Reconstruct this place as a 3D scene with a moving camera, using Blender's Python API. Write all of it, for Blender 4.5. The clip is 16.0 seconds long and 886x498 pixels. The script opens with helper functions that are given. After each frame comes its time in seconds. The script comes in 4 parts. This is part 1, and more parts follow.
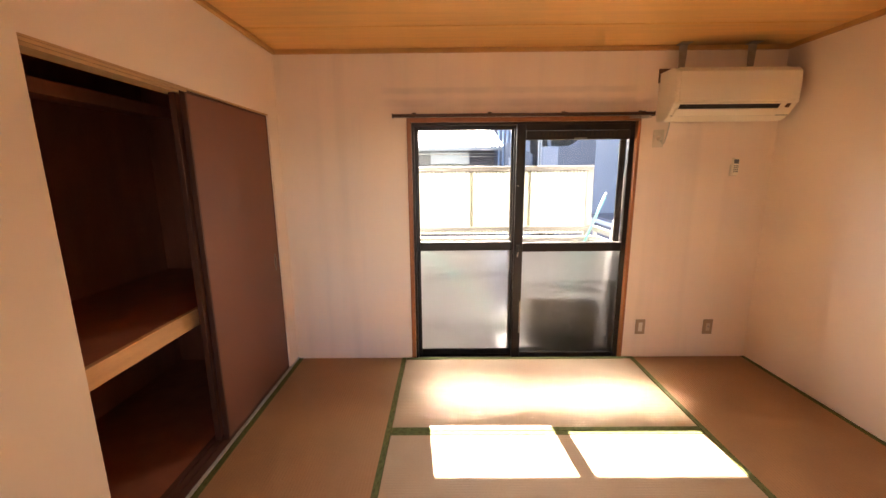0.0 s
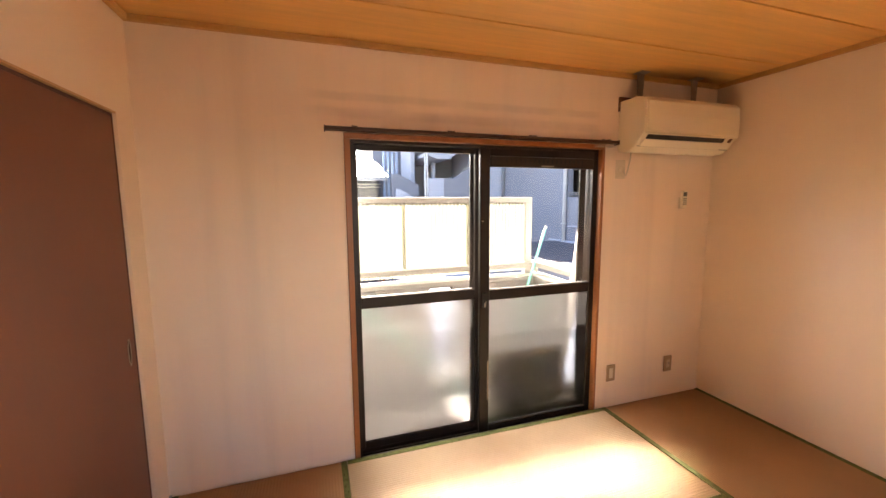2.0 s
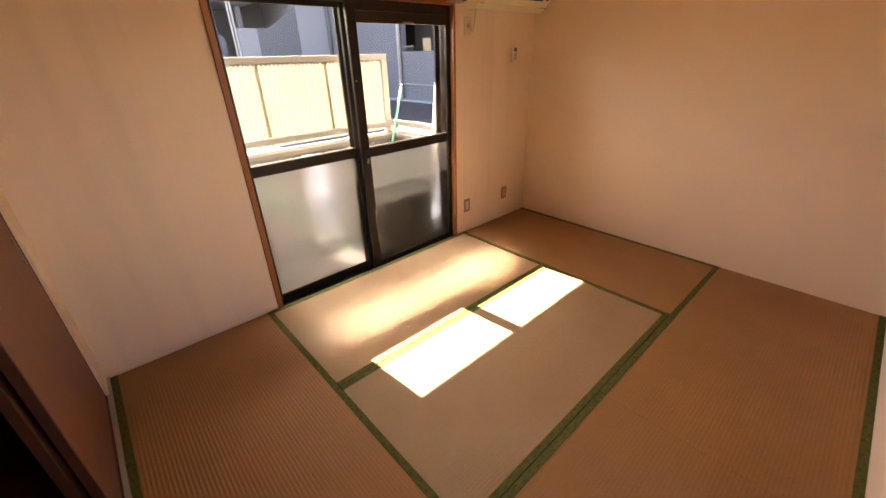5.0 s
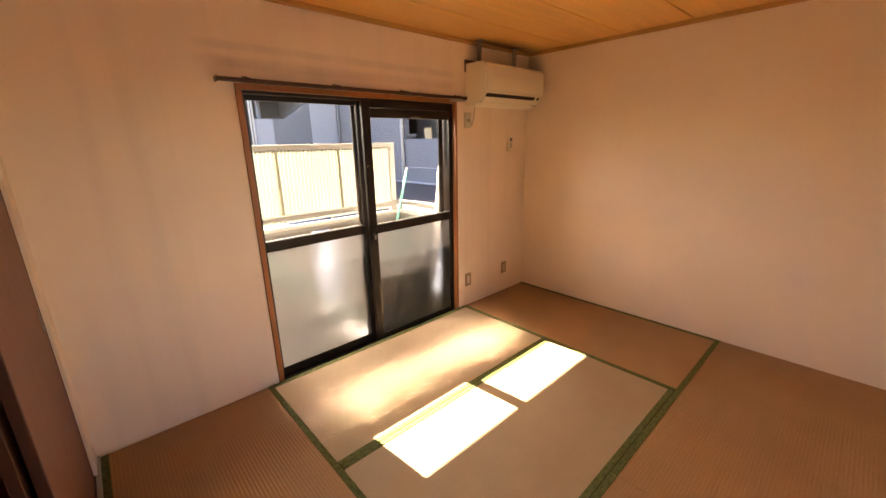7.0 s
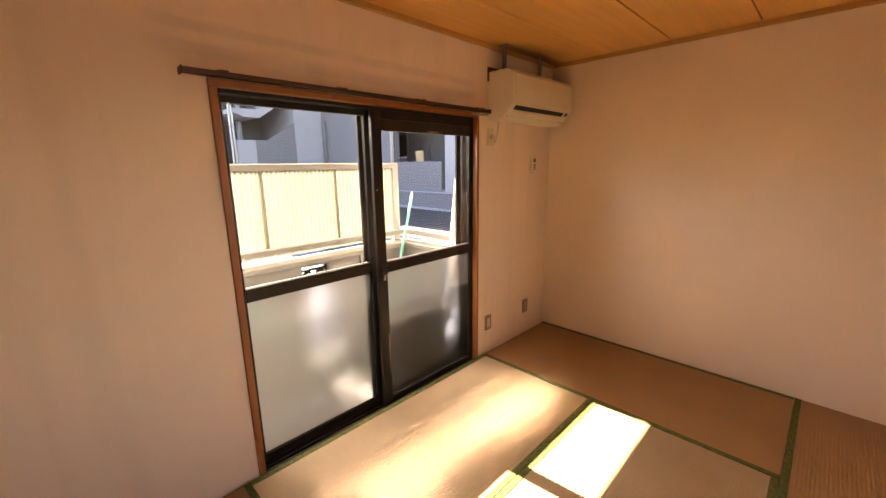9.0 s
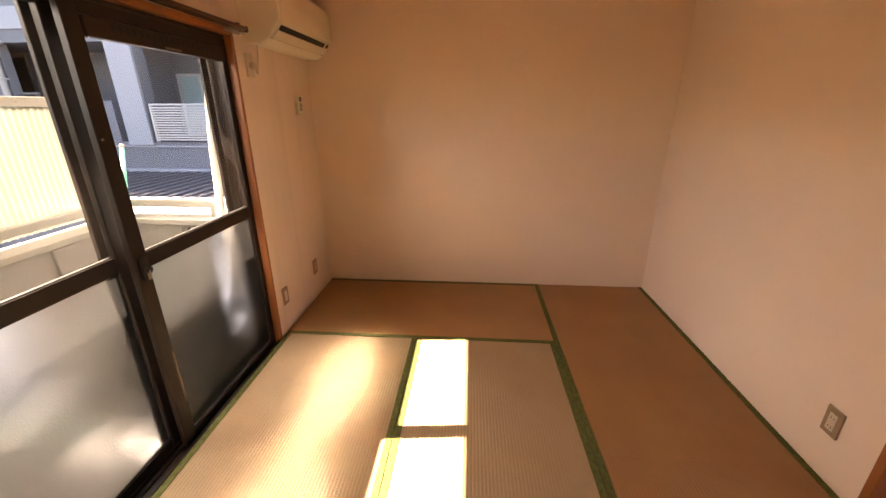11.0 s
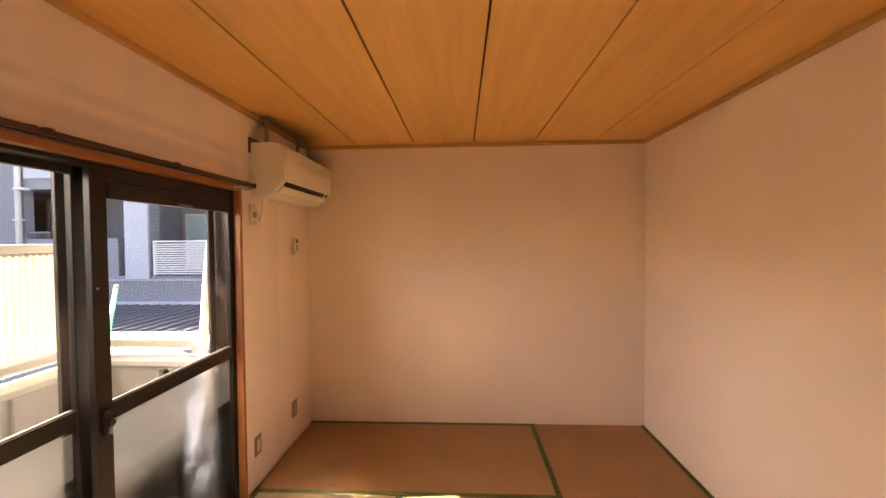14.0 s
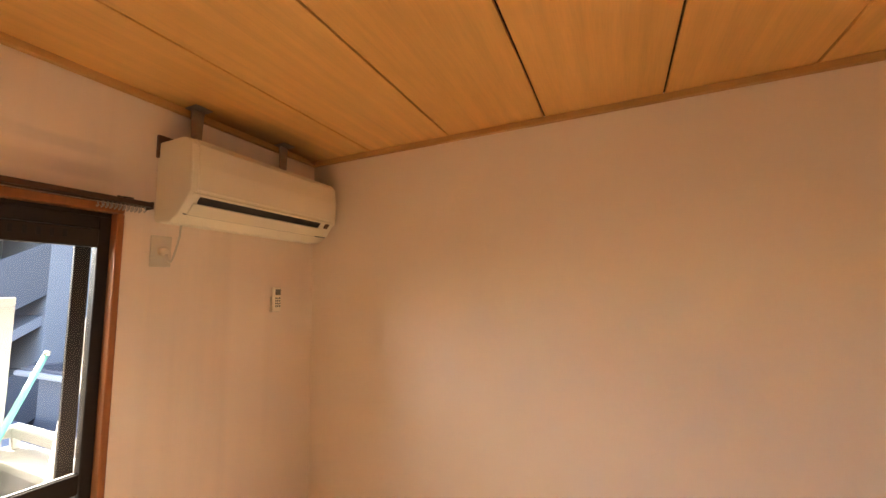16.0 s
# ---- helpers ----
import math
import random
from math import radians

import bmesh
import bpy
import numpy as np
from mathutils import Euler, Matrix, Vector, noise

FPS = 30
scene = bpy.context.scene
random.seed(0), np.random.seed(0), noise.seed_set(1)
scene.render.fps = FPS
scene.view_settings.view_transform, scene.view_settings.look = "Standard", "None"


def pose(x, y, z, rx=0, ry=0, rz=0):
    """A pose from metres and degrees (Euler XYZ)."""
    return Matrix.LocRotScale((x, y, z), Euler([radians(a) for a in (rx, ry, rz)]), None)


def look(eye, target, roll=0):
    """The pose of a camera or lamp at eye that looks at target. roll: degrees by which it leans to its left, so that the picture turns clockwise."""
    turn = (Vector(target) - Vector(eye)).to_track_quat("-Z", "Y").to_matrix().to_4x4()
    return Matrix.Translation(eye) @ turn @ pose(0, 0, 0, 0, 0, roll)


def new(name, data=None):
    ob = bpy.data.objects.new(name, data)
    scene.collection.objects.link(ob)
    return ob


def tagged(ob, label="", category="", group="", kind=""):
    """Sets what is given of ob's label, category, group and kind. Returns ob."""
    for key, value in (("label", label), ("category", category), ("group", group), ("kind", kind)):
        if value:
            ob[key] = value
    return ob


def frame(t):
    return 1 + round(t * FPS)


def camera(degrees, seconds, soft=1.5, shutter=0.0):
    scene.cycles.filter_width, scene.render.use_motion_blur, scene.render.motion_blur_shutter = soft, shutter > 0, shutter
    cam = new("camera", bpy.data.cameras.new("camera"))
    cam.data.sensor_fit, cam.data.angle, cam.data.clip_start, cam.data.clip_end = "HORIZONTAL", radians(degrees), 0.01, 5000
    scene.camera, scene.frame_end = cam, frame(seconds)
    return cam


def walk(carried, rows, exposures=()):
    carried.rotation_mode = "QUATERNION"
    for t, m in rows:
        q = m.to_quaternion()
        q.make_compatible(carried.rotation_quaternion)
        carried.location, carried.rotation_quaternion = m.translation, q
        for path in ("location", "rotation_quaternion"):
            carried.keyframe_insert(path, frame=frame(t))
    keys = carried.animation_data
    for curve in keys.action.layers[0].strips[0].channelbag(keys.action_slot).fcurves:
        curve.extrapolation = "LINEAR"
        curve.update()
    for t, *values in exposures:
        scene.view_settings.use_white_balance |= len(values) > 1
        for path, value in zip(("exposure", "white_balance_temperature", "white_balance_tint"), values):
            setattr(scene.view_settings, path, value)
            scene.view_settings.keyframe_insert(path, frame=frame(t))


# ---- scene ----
cam = camera(97.8, 16.0)
PATH = [
    (0, (0.31, -2.807, 1.412), (0.297, -0.844, 1.025), -0.5),
    (0.5, (0.263, -2.688, 1.419), (0.285, -0.699, 1.215), -0.6),
    (1, (0.207, -2.462, 1.416), (0.238, -0.471, 1.226), -0.5),
    (1.5, (0.102, -2.196, 1.438), (0.143, -0.208, 1.23), -0.5),
    (2, (-0.108, -2.085, 1.426), (0.512, -0.198, 1.188), -0.4),
    (2.5, (-0.269, -2.114, 1.431), (0.736, -0.405, 1.164), -0.6),
    (3, (-0.38, -2.168, 1.458), (0.804, -0.585, 1.15), -0.6),
    (3.5, (-0.462, -2.181, 1.451), (0.867, -0.752, 1.011), -0.7),
    (4, (-0.517, -2.209, 1.425), (0.739, -0.853, 0.661), -1.0),
    (4.2, (-0.519, -2.241, 1.428), (0.662, -0.9, 0.53), -1.3),
    (6.3, (-0.617, -2.307, 1.47), (0.648, -1.006, 0.629), -1.2),
    (6.5, (-0.624, -2.309, 1.462), (0.658, -0.966, 0.718), -1.1),
    (7, (-0.63, -2.332, 1.47), (0.669, -0.908, 0.933), -1.2),
    (7.5, (-0.617, -2.344, 1.475), (0.675, -0.879, 1.047), -1.2),
    (8, (-0.576, -2.288, 1.468), (0.717, -0.817, 1.061), -1.1),
    (8.5, (-0.498, -2.077, 1.447), (0.797, -0.613, 1.023), -1.0),
    (9, (-0.443, -1.762, 1.445), (0.939, -0.379, 1.021), -0.8),
    (9.5, (-0.377, -1.491, 1.44), (1.191, -0.327, 1.008), -0.8),
    (10, (-0.374, -1.297, 1.404), (1.444, -0.755, 0.769), -0.6),
    (10.2, (-0.379, -1.245, 1.404), (1.451, -1.037, 0.625), -0.6),
    (12.3, (-0.526, -1.201, 1.448), (1.388, -1.09, 0.877), -0.6),
    (12.5, (-0.53, -1.196, 1.452), (1.399, -1.114, 0.927), -0.6),
    (13, (-0.547, -1.204, 1.469), (1.419, -1.116, 1.114), -0.5),
    (13.5, (-0.538, -1.219, 1.483), (1.453, -1.121, 1.329), -0.5),
    (14, (-0.457, -1.249, 1.478), (1.54, -1.151, 1.427), -0.5),
    (14.5, (-0.229, -1.253, 1.450), (1.770, -1.181, 1.460), -0.4),
    (15, (0.168, -1.339, 1.460), (2.154, -1.160, 1.606), -0.5),
    (15.5, (0.500, -1.475, 1.479), (2.446, -1.042, 1.647), -0.6),
    (16, (0.899, -1.602, 1.463), (2.712, -0.786, 1.680), -1.0),
]
EXPOSURE = [(0.0, 4.84, 7050, 19), (0.8, 5.14, 6650, 17), (1.5, 5.04, 7300, 20), (2.0, 4.79, 7350, 20), (3.0, 4.49, 8100, 21), (4.0, 4.34, 8300, 21), (6.5, 4.44, 8500, 22), (8.0, 4.59, 8300, 21), (9.5, 4.24, 8550, 22), (13.0, 4.35, 8450, 24), (14.5, 4.61, 8050, 21), (16.0, 4.74, 7050, 14)]
walk(cam, [(t, look(eye, target, roll)) for t, eye, target, roll in PATH], EXPOSURE)

# ---- light ----
SUN = Vector((0.10, -1.0, -0.95)).normalized()
world = bpy.data.worlds.new("sky")
scene.world = world
world.use_nodes = True
sky = world.node_tree.nodes.new("ShaderNodeTexSky")
sky.sky_type, sky.sun_disc = "NISHITA", False
sky.sun_elevation, sky.sun_rotation = math.asin(-SUN.z), math.atan2(-SUN.x, -SUN.y)
sky.air_density, sky.dust_density = 1.0, 0.6
world.node_tree.nodes["Background"].inputs["Strength"].default_value = 0.056
world.node_tree.links.new(sky.outputs["Color"], world.node_tree.nodes["Background"].inputs["Color"])
sun = new("sun", bpy.data.lights.new("sun", "SUN"))
sun.data.energy, sun.data.angle, sun.data.color = 3.9, radians(0.5), (1.0, 0.93, 0.83)
sun.matrix_world = look((0, 6, 6), Vector((0, 6, 6)) + SUN)
# added fill lamp, unseen below the roof slab's edge, topping up the window's daylight
window_fill = new("window_fill_lamp", bpy.data.lights.new("window_fill_lamp", "AREA"))
window_fill.data.shape, window_fill.data.size, window_fill.data.size_y = "RECTANGLE", 2.4, 0.36
window_fill.data.energy, window_fill.data.color = 2.4, (1.0, 0.87, 0.73)
window_fill.matrix_world = look((0.87, 0.98, 2.03), (0.87, -1.4, 0.78))
# added fill lamp in an unseen next-room opening, shining in through the doorway
next_room_fill = new("next_room_fill_lamp", bpy.data.lights.new("next_room_fill_lamp", "AREA"))
next_room_fill.data.shape, next_room_fill.data.size, next_room_fill.data.size_y = "RECTANGLE", 1.9, 1.1
next_room_fill.data.energy, next_room_fill.data.color = 0.45, (1.0, 0.90, 0.80)
next_room_fill.matrix_world = look((0.25, -4.33, 1.45), (0.25, -3.3, 1.45))


# ---- materials ----
def material(name, base, rough=0.6, metal=0.0, vary=0.12, scale=6.0, stretch=(1, 1, 1), fine=180.0, bump=0.05, spec=0.5, stain=None, per_object=0.0):
    """Principled surface with colour variation at two scales and fine relief, in object space metres."""
    m = bpy.data.materials.new(name)
    m.use_nodes = True
    n, l = m.node_tree.nodes, m.node_tree.links
    b = n["Principled BSDF"]
    b.inputs["Metallic"].default_value = metal
    b.inputs["Specular IOR Level"].default_value = spec
    co = n.new("ShaderNodeTexCoord")
    mp = n.new("ShaderNodeMapping")
    mp.inputs["Scale"].default_value = stretch
    l.new(co.outputs["Object"], mp.inputs["Vector"])
    coarse = n.new("ShaderNodeTexNoise")
    coarse.inputs["Scale"].default_value, coarse.inputs["Detail"].default_value = scale, 5.0
    grain = n.new("ShaderNodeTexNoise")
    grain.inputs["Scale"].default_value, grain.inputs["Detail"].default_value = fine, 3.0
    l.new(mp.outputs["Vector"], coarse.inputs["Vector"])
    l.new(mp.outputs["Vector"], grain.inputs["Vector"])
    add = n.new("ShaderNodeMath")
    add.operation = "MULTIPLY_ADD"
    add.inputs[1].default_value = 0.45
    l.new(grain.outputs["Fac"], add.inputs[0])
    l.new(coarse.outputs["Fac"], add.inputs[2])
    ramp = n.new("ShaderNodeMapRange")
    ramp.inputs["From Min"].default_value, ramp.inputs["From Max"].default_value = 0.4, 1.05
    ramp.inputs["To Min"].default_value, ramp.inputs["To Max"].default_value = 1.0 - vary, 1.0 + vary
    l.new(add.outputs[0], ramp.inputs["Value"])
    value = ramp.outputs["Result"]
    if per_object:
        info = n.new("ShaderNodeObjectInfo")
        r = n.new("ShaderNodeMapRange")
        r.inputs["To Min"].default_value, r.inputs["To Max"].default_value = 1 - per_object, 1 + per_object
        l.new(info.outputs["Random"], r.inputs["Value"])
        mul = n.new("ShaderNodeMath")
        mul.operation = "MULTIPLY"
        l.new(value, mul.inputs[0])
        l.new(r.outputs["Result"], mul.inputs[1])
        value = mul.outputs[0]
    mix = n.new("ShaderNodeVectorMath")
    mix.operation = "SCALE"
    mix.inputs[0].default_value = base
    l.new(value, mix.inputs["Scale"])
    colour = mix.outputs["Vector"]
    if stain:
        tint, s_scale, s_stretch, amount = stain
        sm = n.new("ShaderNodeMapping")
        sm.inputs["Scale"].default_value = s_stretch
        l.new(co.outputs["Object"], sm.inputs["Vector"])
        sn = n.new("ShaderNodeTexNoise")
        sn.inputs["Scale"].default_value, sn.inputs["Detail"].default_value = s_scale, 4.0
        l.new(sm.outputs["Vector"], sn.inputs["Vector"])
        sr = n.new("ShaderNodeMapRange")
        sr.inputs["From Min"].default_value, sr.inputs["From Max"].default_value = 0.5, 0.72
        sr.inputs["To Max"].default_value = amount
        l.new(sn.outputs["Fac"], sr.inputs["Value"])
        smix = n.new("ShaderNodeMix")
        smix.data_type = "RGBA"
        smix.inputs["B"].default_value = (*tint, 1)
        for sock in smix.inputs:
            if sock.identifier == "B_Color":
                sock.default_value = (*tint, 1)
            if sock.identifier == "A_Color":
                l.new(colour, sock)
            if sock.identifier == "Factor_Float":
                l.new(sr.outputs["Result"], sock)
        colour = [o for o in smix.outputs if o.identifier == "Result_Color"][0]
    l.new(colour, b.inputs["Base Color"])
    rr = n.new("ShaderNodeMapRange")
    rr.inputs["To Min"].default_value, rr.inputs["To Max"].default_value = max(0.05, rough - 0.08), min(1.0, rough + 0.08)
    l.new(coarse.outputs["Fac"], rr.inputs["Value"])
    l.new(rr.outputs["Result"], b.inputs["Roughness"])
    if bump:
        bp = n.new("ShaderNodeBump")
        bp.inputs["Strength"].default_value, bp.inputs["Distance"].default_value = bump, 0.004
        l.new(grain.outputs["Fac"], bp.inputs["Height"])
        l.new(bp.outputs["Normal"], b.inputs["Normal"])
    return m


def clear_glass(name, tint=(0.96, 0.98, 0.97)):
    m = bpy.data.materials.new(name)
    m.use_nodes = True
    n, l = m.node_tree.nodes, m.node_tree.links
    n.remove(n["Principled BSDF"])
    t, g, f, x = (n.new("ShaderNode" + k) for k in ("BsdfTransparent", "BsdfGlossy", "Fresnel", "MixShader"))
    t.inputs["Color"].default_value = (*tint, 1)
    g.inputs["Roughness"].default_value = 0.02
    f.inputs["IOR"].default_value = 1.45
    l.new(f.outputs[0], x.inputs[0])
    l.new(t.outputs[0], x.inputs[1])
    l.new(g.outputs[0], x.inputs[2])
    l.new(x.outputs[0], n["Material Output"].inputs["Surface"])
    return m


def frosted_glass(name):
    m = bpy.data.materials.new(name)
    m.use_nodes = True
    n, l = m.node_tree.nodes, m.node_tree.links
    n.remove(n["Principled BSDF"])
    r, d, g, x, y, no, bp, co = (n.new("ShaderNode" + k) for k in ("BsdfRefraction", "BsdfTranslucent", "BsdfGlossy", "MixShader", "MixShader", "TexNoise", "Bump", "TexCoord"))
    r.inputs["Roughness"].default_value, r.inputs["IOR"].default_value = 0.84, 1.16
    d.inputs["Color"].default_value = (0.86, 0.88, 0.88, 1)
    r.inputs["Color"].default_value = (0.70, 0.735, 0.765, 1)
    g.inputs["Roughness"].default_value = 0.28
    no.inputs["Scale"].default_value = 160.0
    l.new(co.outputs["Object"], no.inputs["Vector"])
    l.new(no.outputs["Fac"], bp.inputs["Height"])
    bp.inputs["Strength"].default_value, bp.inputs["Distance"].default_value = 0.35, 0.004
    for k in (r, g):
        l.new(bp.outputs["Normal"], k.inputs["Normal"])
    x.inputs[0].default_value, y.inputs[0].default_value = 0.006, 0.05
    l.new(r.outputs[0], x.inputs[1])
    l.new(d.outputs[0], x.inputs[2])
    l.new(x.outputs[0], y.inputs[1])
    l.new(g.outputs[0], y.inputs[2])
    l.new(y.outputs[0], n["Material Output"].inputs["Surface"])
    return m


def translucent_sheet(name, colour, clear=0.04):
    """Weathered corrugated plastic: scatters the light that falls on its far side."""
    m = bpy.data.materials.new(name)
    m.use_nodes = True
    n, l = m.node_tree.nodes, m.node_tree.links
    n.remove(n["Principled BSDF"])
    d, t, c, x, y, no, ra, co, mp = (n.new("ShaderNode" + k) for k in ("BsdfDiffuse", "BsdfTranslucent", "BsdfTransparent", "MixShader", "MixShader", "TexNoise", "ValToRGB", "TexCoord", "Mapping"))
    mp.inputs["Scale"].default_value = (3, 1, 0.6)
    no.inputs["Scale"].default_value, no.inputs["Detail"].default_value = 3.0, 5.0
    l.new(co.outputs["Object"], mp.inputs["Vector"])
    l.new(mp.outputs["Vector"], no.inputs["Vector"])
    l.new(no.outputs["Fac"], ra.inputs["Fac"])
    ra.color_ramp.elements[0].position, ra.color_ramp.elements[1].position = 0.3, 0.7
    ra.color_ramp.elements[0].color = (*[v * 0.86 for v in colour], 1)
    ra.color_ramp.elements[1].color = (*colour, 1)
    l.new(ra.outputs["Color"], d.inputs["Color"])
    l.new(ra.outputs["Color"], t.inputs["Color"])
    x.inputs[0].default_value, y.inputs[0].default_value = 0.22, clear
    l.new(d.outputs[0], x.inputs[1])
    l.new(t.outputs[0], x.inputs[2])
    l.new(x.outputs[0], y.inputs[1])
    l.new(c.outputs[0], y.inputs[2])
    l.new(y.outputs[0], n["Material Output"].inputs["Surface"])
    return m


WALL = material("wallpaper", (0.90, 0.752, 0.615), 0.8, vary=0.03, scale=2.2, fine=420, bump=0.22, spec=0.25)
WALL_SOOT = material("sooty_wallpaper", (0.90, 0.752, 0.615), 0.8, vary=0.03, scale=2.2, fine=420, bump=0.22, spec=0.25, stain=((0.70, 0.585, 0.475), 2.0, (3.2, 1, 0.2), 0.33))


def soot_bands(m, bands, x0, x1, amount):
    """Wavering level bands of old curtain soot on a wall, each (height, half width) in metres."""
    n, l = m.node_tree.nodes, m.node_tree.links
    b = n["Principled BSDF"]
    colour = b.inputs["Base Color"].links[0].from_socket
    co, sep, wob = n.new("ShaderNodeTexCoord"), n.new("ShaderNodeSeparateXYZ"), n.new("ShaderNodeTexNoise")
    wob.inputs["Scale"].default_value, wob.inputs["Detail"].default_value = 5.0, 3.0
    l.new(co.outputs["Object"], sep.inputs[0])
    l.new(co.outputs["Object"], wob.inputs["Vector"])

    def math_node(op, p, q):
        k = n.new("ShaderNodeMath")
        k.operation, k.use_clamp = op, False
        for sock, v in zip(k.inputs, (p, q)):
            if isinstance(v, (int, float)):
                sock.default_value = v
            else:
                l.new(v, sock)
        return k.outputs[0]

    def fade(value, lo, hi):
        k = n.new("ShaderNodeMapRange")
        k.interpolation_type = "SMOOTHSTEP"
        k.inputs["From Min"].default_value, k.inputs["From Max"].default_value = lo, hi
        l.new(value, k.inputs["Value"])
        return k.outputs["Result"]

    z = math_node("MULTIPLY_ADD", wob.outputs["Fac"], 0.03)
    l.new(sep.outputs["Z"], z.node.inputs[2])
    total = None
    for height, half in bands:
        off = math_node("ABSOLUTE", math_node("SUBTRACT", z, height + 0.015), 0)
        band = math_node("SUBTRACT", 1.0, fade(off, half * 0.3, half))
        total = band if total is None else math_node("MAXIMUM", total, band)
    reach = math_node("MULTIPLY", fade(sep.outputs["X"], x0 - 0.06, x0 + 0.06), math_node("SUBTRACT", 1.0, fade(sep.outputs["X"], x1 - 0.06, x1 + 0.06)))
    total = math_node("MULTIPLY", math_node("MULTIPLY", total, reach), fade(wob.outputs["Fac"], 0.2, 0.6))
    keep = math_node("SUBTRACT", 1.0, math_node("MULTIPLY", total, amount))
    scaled = n.new("ShaderNodeVectorMath")
    scaled.operation = "SCALE"
    l.new(colour, scaled.inputs[0])
    l.new(keep, scaled.inputs["Scale"])
    l.new(scaled.outputs["Vector"], b.inputs["Base Color"])


soot_bands(WALL_SOOT, [(1.965, 0.030), (1.885, 0.035)], -0.10, 1.62, 0.13)
CEIL = material("ceiling_veneer", (0.80, 0.43, 0.128), 0.5, vary=0.14, scale=3.0, stretch=(0.35, 7, 7), fine=26, bump=0.04, spec=0.4, per_object=0.0)


def soot_and_shade(m, centre, reach, amount):
    """A smoky patch of soot with shade painted in, fading out from centre over the reach on each axis."""
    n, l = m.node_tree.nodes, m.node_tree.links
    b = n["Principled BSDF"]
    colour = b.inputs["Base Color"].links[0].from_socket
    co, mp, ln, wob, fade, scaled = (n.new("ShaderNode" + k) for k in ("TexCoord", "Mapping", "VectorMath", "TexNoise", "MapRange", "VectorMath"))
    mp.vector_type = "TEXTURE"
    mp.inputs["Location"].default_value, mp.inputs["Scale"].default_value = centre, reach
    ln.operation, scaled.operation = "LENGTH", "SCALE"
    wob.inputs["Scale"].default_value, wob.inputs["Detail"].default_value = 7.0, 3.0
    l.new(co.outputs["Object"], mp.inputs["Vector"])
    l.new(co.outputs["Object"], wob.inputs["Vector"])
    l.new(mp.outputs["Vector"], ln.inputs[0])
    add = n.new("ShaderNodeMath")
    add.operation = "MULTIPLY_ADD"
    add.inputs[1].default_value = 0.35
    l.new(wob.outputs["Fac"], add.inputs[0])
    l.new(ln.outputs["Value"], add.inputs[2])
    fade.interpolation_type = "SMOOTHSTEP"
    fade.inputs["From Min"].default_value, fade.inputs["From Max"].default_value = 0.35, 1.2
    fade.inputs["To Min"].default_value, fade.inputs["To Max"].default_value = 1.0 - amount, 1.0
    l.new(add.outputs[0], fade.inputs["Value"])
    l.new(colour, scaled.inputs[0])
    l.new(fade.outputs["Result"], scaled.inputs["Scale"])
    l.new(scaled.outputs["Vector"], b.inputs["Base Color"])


# old soot plus the air conditioner's shade, both put into the ceiling colour
soot_and_shade(CEIL, (2.22, -0.03, 2.235), (0.55, 0.26, 0.4), 0.55)
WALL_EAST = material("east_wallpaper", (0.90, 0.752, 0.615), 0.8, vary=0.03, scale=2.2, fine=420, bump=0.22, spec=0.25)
# same soot with painted shade on the wall beside the unit
soot_and_shade(WALL_EAST, (2.62, -0.02, 2.06), (0.4, 0.20, 0.26), 0.30)
CEIL_TRIM = material("ceiling_trim_wood", (0.55, 0.30, 0.098), 0.5, vary=0.15, scale=6, stretch=(1, 1, 1), fine=120, bump=0.05)
GROOVE = material("groove_dark", (0.05, 0.025, 0.012), 0.9, bump=0)
CASING = material("window_casing_wood", (0.33, 0.115, 0.035), 0.42, vary=0.2, scale=5, stretch=(6, 6, 0.8), fine=60, bump=0.06)
BRONZE = material("bronze_aluminium", (0.019, 0.0125, 0.0095), 0.42, metal=0.0, spec=0.35, vary=0.12, scale=8, fine=300, bump=0.02)
VENT = material("worn_bronze_vent", (0.036, 0.024, 0.018), 0.4, metal=0.3, vary=0.15, scale=10, bump=0.02)
BRONZE_DARK = material("bronze_recess", (0.012, 0.010, 0.009), 0.6, bump=0)
RUSH_FADED = material("sun_faded_rush", (0.385, 0.275, 0.165), 0.62, vary=0.12, scale=3.0, fine=130, bump=0.30, spec=0.35, stain=((0.33, 0.215, 0.115), 1.6, (1, 1, 1), 0.5))
RUSH = material("tatami_rush", (0.335, 0.18, 0.077), 0.62, vary=0.13, scale=3.0, fine=130, bump=0.30, spec=0.35, stain=((0.275, 0.135, 0.058), 1.6, (1, 1, 1), 0.5), per_object=0.05)
HERI = material("tatami_border_cloth", (0.108, 0.120, 0.038), 0.8, vary=0.35, scale=45, fine=400, bump=0.3, spec=0.2)
HERI_DARK = material("tatami_border_pattern", (0.082, 0.090, 0.025), 0.85, vary=0.2, scale=60, fine=400, bump=0.3, spec=0.2)
DOOR_BROWN = material("brown_door_skin", (0.195, 0.078, 0.046), 0.55, vary=0.08, scale=5, stretch=(8, 8, 0.6), fine=70, bump=0.05)
DOOR_EDGE = material("dark_door_edge", (0.095, 0.038, 0.026), 0.55, vary=0.15, scale=12, bump=0.04)
CLOSET = material("closet_plywood", (0.32, 0.11, 0.062), 0.65, vary=0.22, scale=3, stretch=(3, 3, 0.7), fine=60, bump=0.06)
PINE = material("pale_pine", (0.60, 0.36, 0.17), 0.55, vary=0.14, scale=5, stretch=(6, 0.7, 6), fine=60, bump=0.05)
AC_WHITE = material("ivory_plastic", (0.88, 0.80, 0.64), 0.38, vary=0.03, scale=4, fine=400, bump=0.02)
AC_DARK = material("dark_louvre", (0.018, 0.014, 0.012), 0.6, bump=0)
